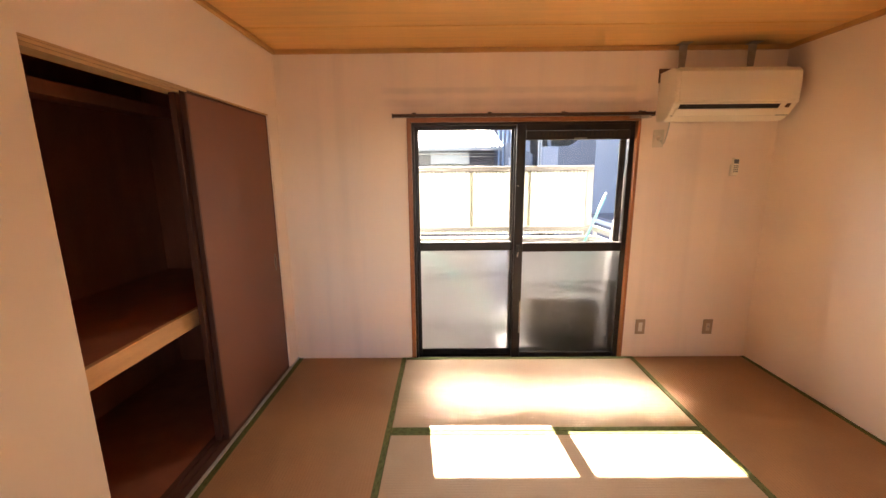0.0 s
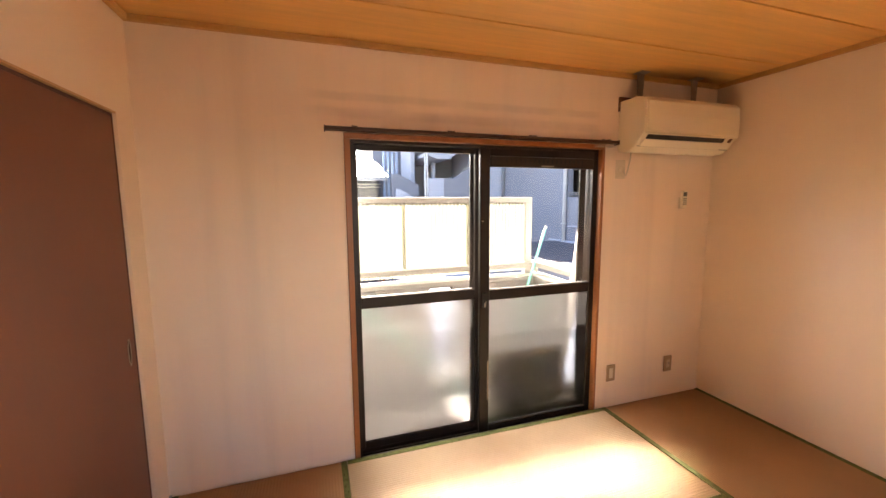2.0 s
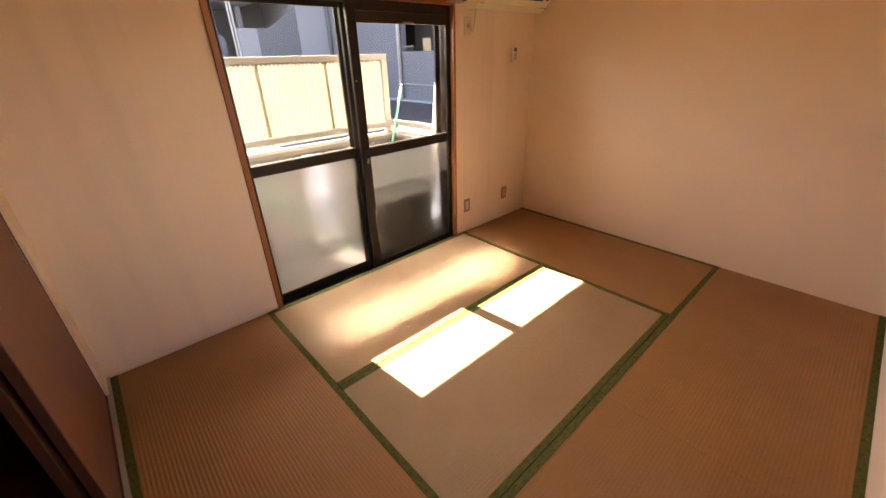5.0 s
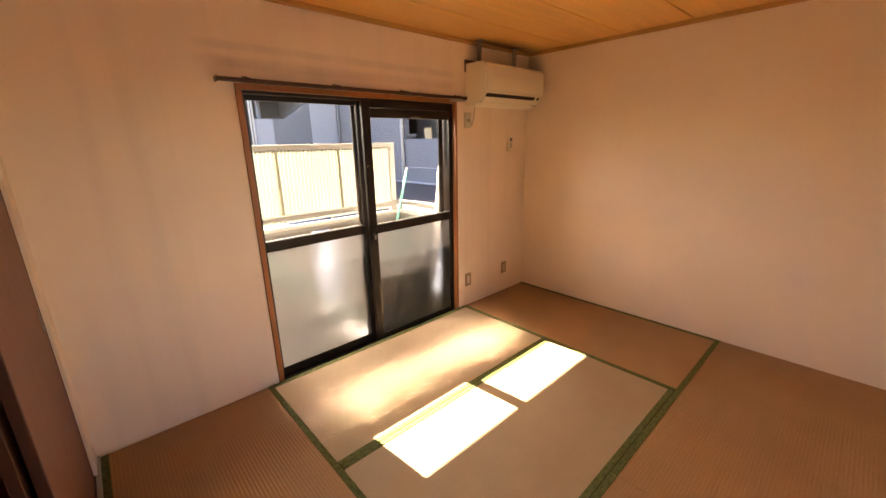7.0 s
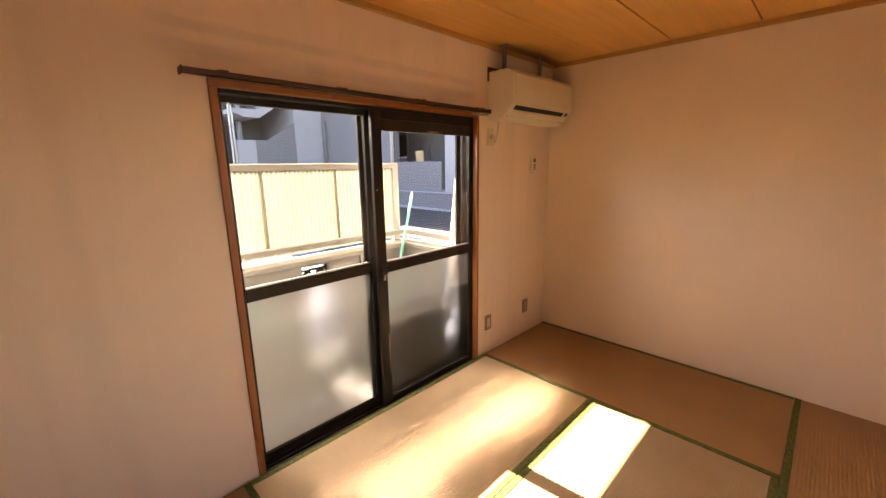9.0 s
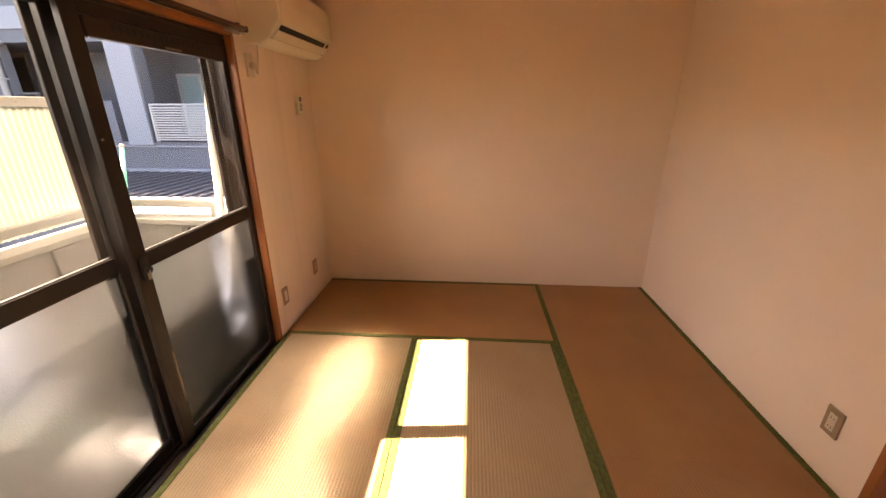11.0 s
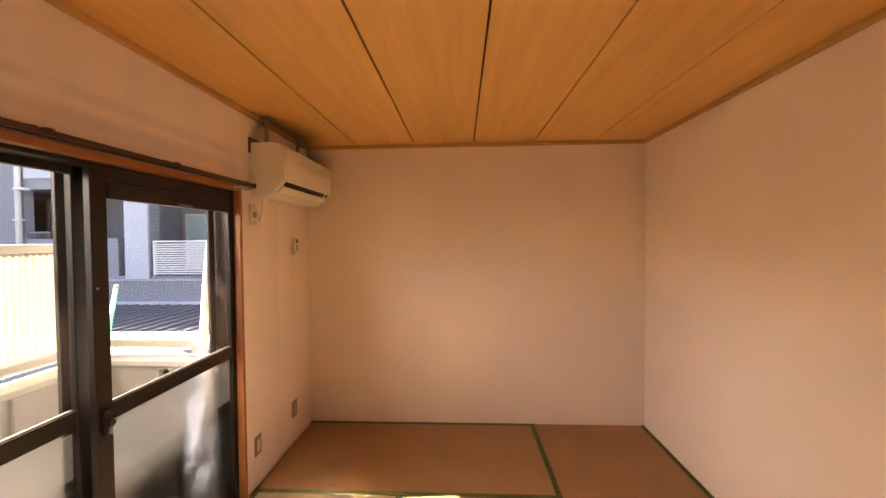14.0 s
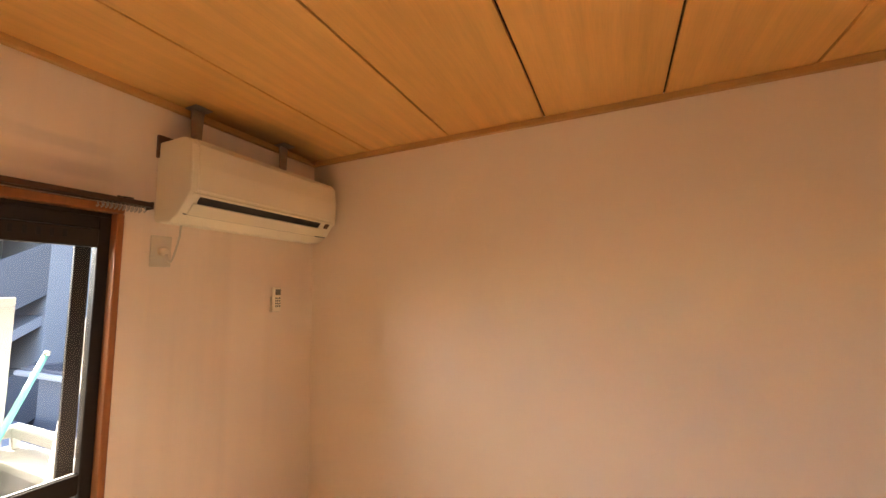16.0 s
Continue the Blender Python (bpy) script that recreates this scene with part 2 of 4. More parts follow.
STEEL = material("zinc_steel", (0.34, 0.30, 0.25), 0.45, metal=0.7, vary=0.2, scale=30, bump=0.04)
BOARD = material("brown_mounting_board", (0.15, 0.075, 0.04), 0.6, vary=0.2, scale=10, bump=0.05)
RAIL_BROWN = material("brown_rail_enamel", (0.085, 0.046, 0.028), 0.42, metal=0.3, vary=0.2, scale=15, bump=0.03)
RUNNER = material("runner_grey_nylon", (0.46, 0.43, 0.38), 0.5, bump=0)
PLATE = material("beige_plastic_plate", (0.53, 0.42, 0.29), 0.45, vary=0.05, bump=0.02)
PLATE_IN = material("ivory_socket", (0.68, 0.60, 0.47), 0.45, vary=0.05, bump=0.02)
PLATE_DARK = material("brown_switch_plate", (0.36, 0.25, 0.15), 0.5, vary=0.08, bump=0.02)
BLACK = material("black_slot", (0.01, 0.01, 0.01), 0.6, bump=0)
GREY_KEY = material("grey_display", (0.11, 0.11, 0.10), 0.4, bump=0)
CORD = material("grey_white_cord", (0.60, 0.55, 0.46), 0.5, bump=0)
FRAME_WHITE = material("cream_painted_metal", (0.42, 0.41, 0.375), 0.5, vary=0.07, scale=5, fine=120, bump=0.05)
PARAPET = material("parapet_stucco", (0.36, 0.345, 0.325), 0.85, vary=0.1, scale=3, fine=160, bump=0.5, stain=((0.27, 0.25, 0.23), 3.0, (2, 2, 0.5), 0.35))
CONCRETE = material("balcony_concrete", (0.24, 0.23, 0.22), 0.8, vary=0.15, scale=4, fine=120, bump=0.4)
IRON = material("black_wrought_iron", (0.02, 0.022, 0.028), 0.5, metal=0.3, bump=0.05, fine=200)
MINT = material("mint_plastic_pole", (0.16, 0.55, 0.47), 0.4, vary=0.08, bump=0.02)
WRAP = material("white_pipe_tape", (0.80, 0.77, 0.70), 0.6, vary=0.06, scale=20, stretch=(1, 1, 4), fine=80, bump=0.3)
UNIT = material("outdoor_unit_metal", (0.085, 0.08, 0.075), 0.5, vary=0.08, bump=0.03)
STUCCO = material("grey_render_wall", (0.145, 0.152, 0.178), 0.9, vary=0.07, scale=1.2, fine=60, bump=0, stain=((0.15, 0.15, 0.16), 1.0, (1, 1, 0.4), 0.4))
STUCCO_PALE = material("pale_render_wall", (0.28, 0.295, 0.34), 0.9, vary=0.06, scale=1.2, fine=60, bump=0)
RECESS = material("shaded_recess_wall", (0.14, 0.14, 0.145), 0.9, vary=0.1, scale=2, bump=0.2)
HOUSE_DARK = material("dark_house_cladding", (0.045, 0.042, 0.045), 0.8, vary=0.15, scale=3, bump=0.1)
SLAT = material("white_rail_slat", (0.45, 0.45, 0.46), 0.45, vary=0.05, bump=0.02)
WINDOW_BLUE = material("curtained_window", (0.30, 0.42, 0.45), 0.15, vary=0.08, scale=3, bump=0)
ROOF_METAL = material("shaded_seam_roof", (0.12, 0.12, 0.14), 0.5, metal=0.1, vary=0.12, scale=3, fine=90, bump=0.06)
ROOF_BLUE = material("blue_grey_roof_sheet", (0.19, 0.22, 0.27), 0.55, vary=0.12, scale=3, bump=0.05)
ROOF_WHITE = material("pale_corrugated_roof", (0.22, 0.225, 0.23), 0.55, vary=0.1, scale=3, bump=0.05)
LATTICE = material("blue_grey_steel", (0.16, 0.22, 0.32), 0.5, metal=0.2, bump=0.03)
CARD = material("tan_board", (0.40, 0.30, 0.18), 0.7, bump=0.05)
ASPHALT = material("asphalt", (0.055, 0.055, 0.057), 0.9, vary=0.2, scale=2, fine=90, bump=0.5)
HALL_FLOOR = material("hall_floor_vinyl", (0.32, 0.21, 0.12), 0.45, vary=0.12, scale=4, stretch=(6, 1, 1), bump=0.05)
GLASS = clear_glass("clear_pane")
NET = bpy.data.materials.new("insect_netting")
NET.use_nodes = True
NET.node_tree.nodes.remove(NET.node_tree.nodes["Principled BSDF"])
net_clear = NET.node_tree.nodes.new("ShaderNodeBsdfTransparent")
net_clear.inputs["Color"].default_value = (0.95, 0.95, 0.955, 1)
NET.node_tree.links.new(net_clear.outputs[0], NET.node_tree.nodes["Material Output"].inputs["Surface"])
PLAIN = bpy.data.materials.new("pane_back")
PLAIN.use_nodes = True
PLAIN.node_tree.nodes.remove(PLAIN.node_tree.nodes["Principled BSDF"])
PLAIN.node_tree.links.new(PLAIN.node_tree.nodes.new("ShaderNodeBsdfTransparent").outputs[0], PLAIN.node_tree.nodes["Material Output"].inputs["Surface"])
FROST = frosted_glass("frosted_pane")
POLY = translucent_sheet("yellowed_corrugated_plastic", (0.36, 0.355, 0.29))
POLY_LAP = translucent_sheet("lapped_corrugated_plastic", (0.60, 0.58, 0.46))


# ---- mesh helpers ----
def box(bm, lo, hi, bevel=0.0, seg=1):
    x0, y0, z0 = lo
    x1, y1, z1 = hi
    made = bmesh.ops.create_cube(bm, size=1, matrix=Matrix.Translation(((x0 + x1) / 2, (y0 + y1) / 2, (z0 + z1) / 2)) @ Matrix.Diagonal((x1 - x0, y1 - y0, z1 - z0, 1)))
    if bevel:
        edges = list({e for v in made["verts"] for e in v.link_edges})
        bmesh.ops.bevel(bm, geom=edges, offset=bevel, segments=seg, affect="EDGES", profile=0.5)


def boxes(*items, bevel=0.0):
    bm = bmesh.new()
    for lo, hi in items:
        box(bm, lo, hi, bevel)
    return bm


def one(lo, hi, bevel=0.002, seg=1):
    bm = bmesh.new()
    box(bm, lo, hi, bevel, seg)
    return bm


def tube(points, radius, sides=10, bm=None, flat=1.0):
    """A round bar swept along points; radius may be one number or one a point."""
    bm = bm or bmesh.new()
    pts = [Vector(p) for p in points]
    radii = radius if isinstance(radius, (list, tuple)) else [radius] * len(pts)
    rings, side = [], None
    for i, p in enumerate(pts):
        along = (pts[min(i + 1, len(pts) - 1)] - pts[max(i - 1, 0)]).normalized()
        if side is None:
            side = along.orthogonal().normalized()
        side = (side - along * side.dot(along)).normalized()
        up = along.cross(side)
        rings.append([bm.verts.new(p + radii[i] * (math.cos(a) * side + flat * math.sin(a) * up)) for a in (2 * math.pi * k / sides for k in range(sides))])
    for a, b in zip(rings, rings[1:]):
        for k in range(sides):
            f = bm.faces.new((a[k], a[(k + 1) % sides], b[(k + 1) % sides], b[k]))
            f.smooth = True
    bm.faces.new(rings[0][::-1])
    bm.faces.new(rings[-1])
    return bm


def extrude_profile(profile, axis, lo, hi, bm=None, closed=True):
    """A flat outline swept along axis (0: outline is y,z; 1: x,z; 2: x,y)."""
    bm = bm or bmesh.new()
    def at(p, v):
        q = list(p)
        q.insert(axis, v)
        return bm.verts.new(q)
    a, b = [at(p, lo) for p in profile], [at(p, hi) for p in profile]
    n = len(profile)
    for k in range(n if closed else n - 1):
        bm.faces.new((a[k], a[(k + 1) % n], b[(k + 1) % n], b[k]))
    if closed:
        bm.faces.new(a[::-1])
        bm.faces.new(b)
    bmesh.ops.recalc_face_normals(bm, faces=bm.faces)
    return bm


def linked(name, bm, mat):
    me = bpy.data.meshes.new(name)
    bm.normal_update()
    bm.to_mesh(me)
    bm.free()
    for m in (mat if isinstance(mat, (list, tuple)) else [mat]):
        me.materials.append(m)
    return new(name, me)


def part(name, bm, mat, parent, label=""):
    ob = linked(name, bm, mat)
    ob.parent = parent
    ob.matrix_parent_inverse = parent.matrix_world.inverted()
    if label:
        ob["label"] = label
    return ob


def thing(name, label, category, at=(0, 0, 0), group="", kind=""):
    ob = new(name)
    ob.empty_display_size = 0.05
    ob.location = at
    bpy.context.view_layer.update()
    return tagged(ob, label, category, group, kind)


def solid(name, bm, mat, label, category, kind="structure", group=""):
    return tagged(linked(name, bm, mat), label, category, group, kind)


# ---- room ----
XW, XE, YS, H, T = -0.85, 2.62, -2.67, 2.23, 0.12
WX0, WX1, WZ = 0.045, 1.672, 1.787
CY0, CY1, CZ = -1.671, -0.15, 1.798
DX0, DX1, DZ = -0.14, 0.69, 1.82

solid("floor", one((XW - 0.02, YS - T, -0.20), (XE + T, -0.002, -0.056), 0), CONCRETE, "bare slab under the straw mats", "floor")
solid("wall_north", boxes(((XW - T, 0, -0.2), (WX0, 0.15, 2.5)), ((WX1, 0, -0.2), (XE + T, 0.15, 2.5)), ((WX0, 0, WZ), (WX1, 0.15, 2.5)), ((WX0, 0, -0.2), (WX1, 0.15, -0.062))), WALL_SOOT, "cream papered wall with faint soot streaks beside the balcony window", "wall")
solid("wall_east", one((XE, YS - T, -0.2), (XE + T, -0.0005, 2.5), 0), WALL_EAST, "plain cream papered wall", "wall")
solid("wall_south", boxes(((XW - T, YS - T, -0.2), (DX0, YS, 2.5)), ((DX1, YS - T, -0.2), (XE - 0.0005, YS, 2.5)), ((DX0, YS - T, DZ), (DX1, YS, 2.5))), WALL, "cream papered wall with a doorway", "wall")
solid("wall_west", boxes(((XW - T, CY1, -0.2), (XW, -0.0005, 2.5)), ((XW - T, YS + 0.0005, -0.2), (XW, CY0, 2.5)), ((XW - T, CY0, CZ), (XW, CY1, 2.5))), WALL, "cream papered wall round the closet opening", "wall")

# ceiling boards with dark open joints, in one mesh
bm = bmesh.new()
joints = [0.0] + [-0.411 - 0.4675 * k for k in range(5)] + [YS]
for a, b in zip(joints, joints[1:]):
    box(bm, (XW, b + 0.0042, H), (XE, a - 0.0042, H + 0.012), 0.0015)
box(bm, (XW, YS, H + 0.014), (XE, 0, H + 0.03))
for f in bm.faces:
    if f.calc_center_median().z > H + 0.0135:
        f.material_index = 1
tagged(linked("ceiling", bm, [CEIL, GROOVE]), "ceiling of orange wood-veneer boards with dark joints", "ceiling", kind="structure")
trim = thing("ceiling_trim", "brown wooden cornice strip round the ceiling", "trim", (0, 0, H), kind="structure")
for lo, hi in (((XW, -0.026, H - 0.028), (XE, -0.0006, H - 0.0006)), ((XW, YS + 0.0006, H - 0.028), (XE, YS + 0.026, H - 0.0006)), ((XW + 0.0006, YS + 0.0265, H - 0.028), (XW + 0.026, -0.0265, H - 0.0006)), ((XE - 0.026, YS + 0.0265, H - 0.028), (XE - 0.0006, -0.0265, H - 0.0006))):
    part("cornice_strip", one(lo, hi, 0.003), CEIL_TRIM, trim)


# ---- tatami ----
def tatami(x0, x1, y0, y1, label, rush=RUSH):
    """One straw mat: ribbed rush facing along its length, cloth borders on both long edges, thick straw core."""
    g, hw = 0.0012, 0.031
    x0, x1, y0, y1 = x0 + g, x1 - g, y0 + g, y1 - g
    long_x = (x1 - x0) > (y1 - y0)
    w0, w1, l0, l1 = (y0, y1, x0, x1) if long_x else (x0, x1, y0, y1)
    mat = thing("tatami_mat", label, "tatami mat", ((x0 + x1) / 2, (y0 + y1) / 2, -0.055), "tatami mats")
    part("straw_core", one((x0, y0, -0.055), (x1, y1, -0.006), 0.002), rush, mat)
    pitch, a, b = 0.0152, w0 + hw - 0.004, w1 - hw + 0.004
    count = round((b - a) / pitch)
    outline = [(a + (b - a) * k / (count * 6), -0.0032 + 0.0013 * abs(math.sin(math.pi * k / 6))) for k in range(count * 6 + 1)]
    outline = [(a, -0.007)] + outline + [(b, -0.007)]
    bm = bmesh.new()
    ends = [l0 + (l1 - l0) * k / 8 for k in range(9)]
    rows = [[bm.verts.new((e, w, z) if long_x else (w, e, z)) for w, z in outline] for e in ends]
    for r, q in zip(rows, rows[1:]):
        for k in range(len(outline) - 1):
            bm.faces.new((r[k], q[k], q[k + 1], r[k + 1]) if long_x else (r[k], r[k + 1], q[k + 1], q[k])).smooth = True
    bmesh.ops.recalc_face_normals(bm, faces=bm.faces)
    part("rush_facing", bm, rush, mat)
    for c0, c1 in ((w0, w0 + hw), (w1 - hw, w1)):
        lo, hi = ((l0, c0, -0.02), (l1, c1, 0.0008)) if long_x else ((c0, l0, -0.02), (c1, l1, 0.0008))
        border = part("border_cloth", one(lo, hi, 0.0012), HERI, mat, "green cloth border with a dark woven figure")
        bm = bmesh.new()
        n = int((l1 - l0) / 0.045)
        for k in range(n):
            u, c = l0 + (k + 0.5) * (l1 - l0) / n, (c0 + c1) / 2 + (0.006 if k % 2 else -0.006)
            ring = [(u - 0.015, c), (u, c - 0.006), (u + 0.015, c), (u, c + 0.006)]
            bm.faces.new([bm.verts.new((p, q, 0.0013) if long_x else (q, p, 0.0013)) for p, q in ring])
        bmesh.ops.recalc_face_normals(bm, faces=bm.faces)
        part("woven_figure", bm, HERI_DARK, border)
    return mat


MX0, MX1, MW, MN = 0.0, 1.725, 0.89, -0.012
tatami(XW + 0.012, MX0, -2 * MW, MN, "worn tan straw mat beside the closet threshold")
tatami(MX0, MX1, -MW, MN, "sun-faded pale straw mat in front of the balcony window", RUSH_FADED)
tatami(MX0, MX1, -2 * MW, -MW, "sun-faded pale straw mat in the middle of the room", RUSH_FADED)
tatami(MX1, XE, -2 * MW, MN, "worn tan straw mat along the plain wall under the air conditioner")
tatami(XW + 0.012, 0.885, YS, -2 * MW, "worn tan straw mat in front of the doorway")
tatami(0.885, XE, YS, -2 * MW, "worn tan straw mat in the far corner by the plain wall")

# ---- closet ----
CXB, CYA, CYB = -1.76, -1.80, -0.02
solid("closet_wall", boxes(((CXB - 0.05, CYA, -0.2), (CXB, CYB, 2.3)), ((CXB, CYA - 0.05, -0.2), (XW - T - 0.001, CYA, 2.3)), ((CXB, CYB, -0.2), (XW - T - 0.001, CYB + 0.05, 2.3))), CLOSET, "dark brown plywood lining inside the closet", "closet wall")
solid("closet_ceiling", one((CXB, CYA, 2.16), (XW - T - 0.001, CYB, 2.2), 0), CLOSET, "dark plywood closet ceiling", "ceiling")
solid("closet_floor", one((CXB, CYA, -0.06), (XW - T - 0.001, CYB, -0.004), 0), CLOSET, "dark plywood closet floor", "floor")
shelf = thing("closet_shelf", "deep closet shelf of dark plywood with a pale pine front beam", "shelf", (-1.3, -0.9, 0.72))
part("shelf_board", one((CXB + 0.001, CYA + 0.001, 0.712), (-1.0, CYB - 0.001, 0.732), 0.001), CLOSET, shelf)
part("front_beam", one((-0.999, CYA + 0.001, 0.648), (-0.972, CYB - 0.001, 0.735), 0.003), PINE, shelf, "pale pine beam")
part("side_bearer", one((CXB + 0.001, CYA + 0.001, 0.672), (-1.0, CYA + 0.03, 0.711), 0.001), CLOSET, shelf)
part("side_bearer", one((CXB + 0.001, CYB - 0.03, 0.672), (-1.0, CYB - 0.001, 0.711), 0.001), CLOSET, shelf)
high = thing("closet_high_shelf", "narrow high shelf inside the dark closet", "shelf", (-1.6, -0.9, 1.8))
part("shelf_board", one((CXB + 0.001, CYA + 0.001, 1.795), (-1.425, CYB - 0.001, 1.815), 0.001), CLOSET, high)
part("front_beam", one((-1.424, CYA + 0.001, 1.755), (-1.40, CYB - 0.001, 1.82), 0.002), CLOSET, high)
lintel = thing("closet_lintel", "pale pine head track above the sliding closet doors", "door track", (-0.9, -0.9, CZ), kind="structure")
part("head_board", boxes(((XW - T, CY0 + 0.0006, CZ - 0.020), (XW - 0.042, CY1 - 0.0006, CZ - 0.0006)), ((XW - 0.042, CY0 + 0.0006, CZ - 0.007), (XW - 0.0005, CY1 - 0.0006, CZ - 0.0006)), ((XW - 0.012, CY0 + 0.0006, CZ - 0.018), (XW - 0.0045, -0.962, CZ - 0.0075))), PINE, lintel)
sill = thing("closet_threshold", "dark grooved threshold of the sliding closet doors with a pale edge strip", "door track", (-0.9, -0.9, 0), kind="structure")
part("track", boxes(((XW - T, CY0 + 0.0006, -0.055), (XW - 0.09, CY1 - 0.0006, 0.004)), ((XW - 0.085, CY0 + 0.0006, -0.055), (XW - 0.05, CY1 - 0.0006, 0.004)), ((XW - 0.045, CY0 + 0.0006, -0.055), (XW - 0.008, CY1 - 0.0006, 0.004)), ((XW - 0.089, CY0 + 0.0006, -0.055), (XW - 0.086, CY1 - 0.0006, -0.002))), DOOR_EDGE, sill)
part("edge_strip", one((XW - 0.007, YS + 0.002, -0.055), (XW + 0.011, -0.002, 0.003), 0.001), FRAME_WHITE, sill, "pale edge strip")


def sliding_door(xf, y0, y1, label):
    d = thing("sliding_closet_door", label, "sliding door", (xf - 0.015, (y0 + y1) / 2, 0.006), "closet doors")
    z0, z1 = 0.0065, CZ - 0.0085
    part("panel", one((xf - 0.026, y0 + 0.012, z0 + 0.012), (xf - 0.001, y1 - 0.012, z1 - 0.012), 0.0015), DOOR_BROWN, d)
    for lo, hi in (((xf - 0.027, y0, z0), (xf, y0 + 0.0118, z1)), ((xf - 0.027, y1 - 0.0118, z0), (xf, y1, z1)), ((xf - 0.027, y0 + 0.0122, z0), (xf, y1 - 0.0122, z0 + 0.0118)), ((xf - 0.027, y0 + 0.0122, z1 - 0.0118), (xf, y1 - 0.0122, z1))):
        part("edge_rail", one(lo, hi, 0.002), DOOR_EDGE, d)
    pull = part("pull", tube([(xf + 0.0015, y1 - 0.068 + 0.011 * math.cos(a), 0.82 + 0.055 * math.sin(a)) for a in (2 * math.pi * k / 20 for k in range(21))], 0.0022, 6), STEEL, d, "oval finger pull")
    part("cup", one((xf - 0.0005, y1 - 0.077, 0.77), (xf + 0.001, y1 - 0.059, 0.87), 0.0004), GROOVE, pull)
    return d


sliding_door(XW - 0.0125, -0.965, CY1 - 0.002, "brown sliding closet door pushed half open, with an oval pull")
sliding_door(XW - 0.055, -0.975, CY1 - 0.012, "second brown sliding closet door stacked behind the first")


# ---- window ----
win = thing("window_1", "bronze aluminium sliding balcony window with clear upper and frosted lower panes", "window", (0.87, 0.08, 0), kind="structure")
frame_wood = part("casing", one((WX0 + 0.0006, -0.012, -0.054), (WX0 + 0.031, 0.03, WZ - 0.0305), 0.003), CASING, win, "reddish brown wooden casing")
part("casing_jamb", one((WX1 - 0.022, -0.012, -0.054), (WX1 - 0.0006, 0.03, WZ - 0.0305), 0.003), CASING, win, "reddish brown wooden casing")
part("casing_head", one((WX0 + 0.0006, -0.012, WZ - 0.030), (WX1 - 0.0006, 0.03, WZ - 0.0006), 0.003), CASING, win, "reddish brown wooden casing")
AX0, AX1, AZ0, AZ1 = WX0 + 0.0315, 1.6735, -0.058, WZ - 0.031
part("outer_frame", boxes(((WX0 + 0.0006, 0.0305, AZ0), (AX0 + 0.014, 0.165, WZ - 0.0006)), ((AX1 - 0.014, 0.0305, AZ0), (WX1 - 0.0006, 0.165, WZ - 0.0006)), ((AX0 + 0.0141, 0.0305, AZ1 - 0.014), (AX1 - 0.0141, 0.165, WZ - 0.0006)), bevel=0.002), BRONZE, win)
part("bottom_track", boxes(((AX0 + 0.0141, 0.001, AZ0), (AX1 - 0.0141, 0.17, -0.042)), ((AX0 + 0.0141, 0.002, -0.0415), (AX1 - 0.0141, 0.012, -0.012)), ((AX0 + 0.0141, 0.058, -0.0415), (AX1 - 0.0141, 0.062, -0.033)), ((AX0 + 0.0141, 0.108, -0.0415), (AX1 - 0.0141, 0.112, -0.033)), ((AX0 + 0.0141, 0.085, -0.0415), (AX1 - 0.0141, 0.089, -0.02))), BRONZE, win)


def sash(y, x0, x1, stile_l, stile_r, top_rail, label):
    """A sliding leaf with two stiles, three rails and two panes; the lower pane is frosted."""
    s = part("sash", boxes(((x0, y - 0.014, -0.032), (x0 + stile_l, y + 0.014, 1.744)), ((x1 - stile_r, y - 0.014, -0.032), (x1, y + 0.014, 1.744)), bevel=0.003), BRONZE, win, label)
    a, b, e = x0 + stile_l + 0.0005, x1 - stile_r - 0.0005, 0.0006
    part("bottom_rail", one((a, y - 0.0135, -0.032), (b, y + 0.0135, 0.013), 0.002), BRONZE, s)
    part("middle_rail", one((a, y - 0.0145, 0.829), (b, y + 0.0145, 0.892), 0.004, 2), BRONZE, s)
    part("top_rail", one((a, y - 0.0135, 1.744 - top_rail), (b, y + 0.0135, 1.744), 0.002), BRONZE, s)
    for name, z0, z1, front, what in (("pane", 0.892, 1.744 - top_rail, GLASS, "clear glass"), ("frosted_pane", 0.013, 0.829, FROST, "frosted glass")):
        bm = one((a + e, y - 0.0025, z0 + e), (b - e, y + 0.0025, z1 - e), 0)
        bm.normal_update()
        for f in bm.faces:
            f.material_index = 0 if f.normal.y < -0.5 else 1
        part(name, bm, [front, PLAIN], s, what)
    for z0, z1 in ((0.0135, 0.0165), (0.8255, 0.8285), (0.8925, 0.8955)):
        part("glazing_bead", one((a + e, y - 0.008, z0), (b - e, y + 0.008, z1), 0.001), BRONZE_DARK, s)
    return s


outer = sash(0.110, AX0 + 0.0145, 0.868, 0.027, 0.052, 0.030, "outer sliding leaf")
inner = sash(0.048, 0.822, AX1 - 0.0145, 0.064, 0.040, 0.044, "inner sliding leaf with a slotted vent bar")
# vent bar over the clear pane of the inner leaf
vent = part("vent_bar", one((0.8870, 0.026, 1.635), (1.6180, 0.061, 1.697), 0.003), VENT, inner, "slotted ventilation bar")
for k in range(18):
    xs = 0.985 + k * 0.0315
    part("slot", one((xs, 0.0245, 1.660), (xs + 0.011, 0.0265, 1.686), 0.0005), BRONZE_DARK, vent)
part("slide_tab", one((1.225, 0.0215, 1.641), (1.315, 0.0255, 1.648), 0.001), STEEL, vent, "pale slide tab")
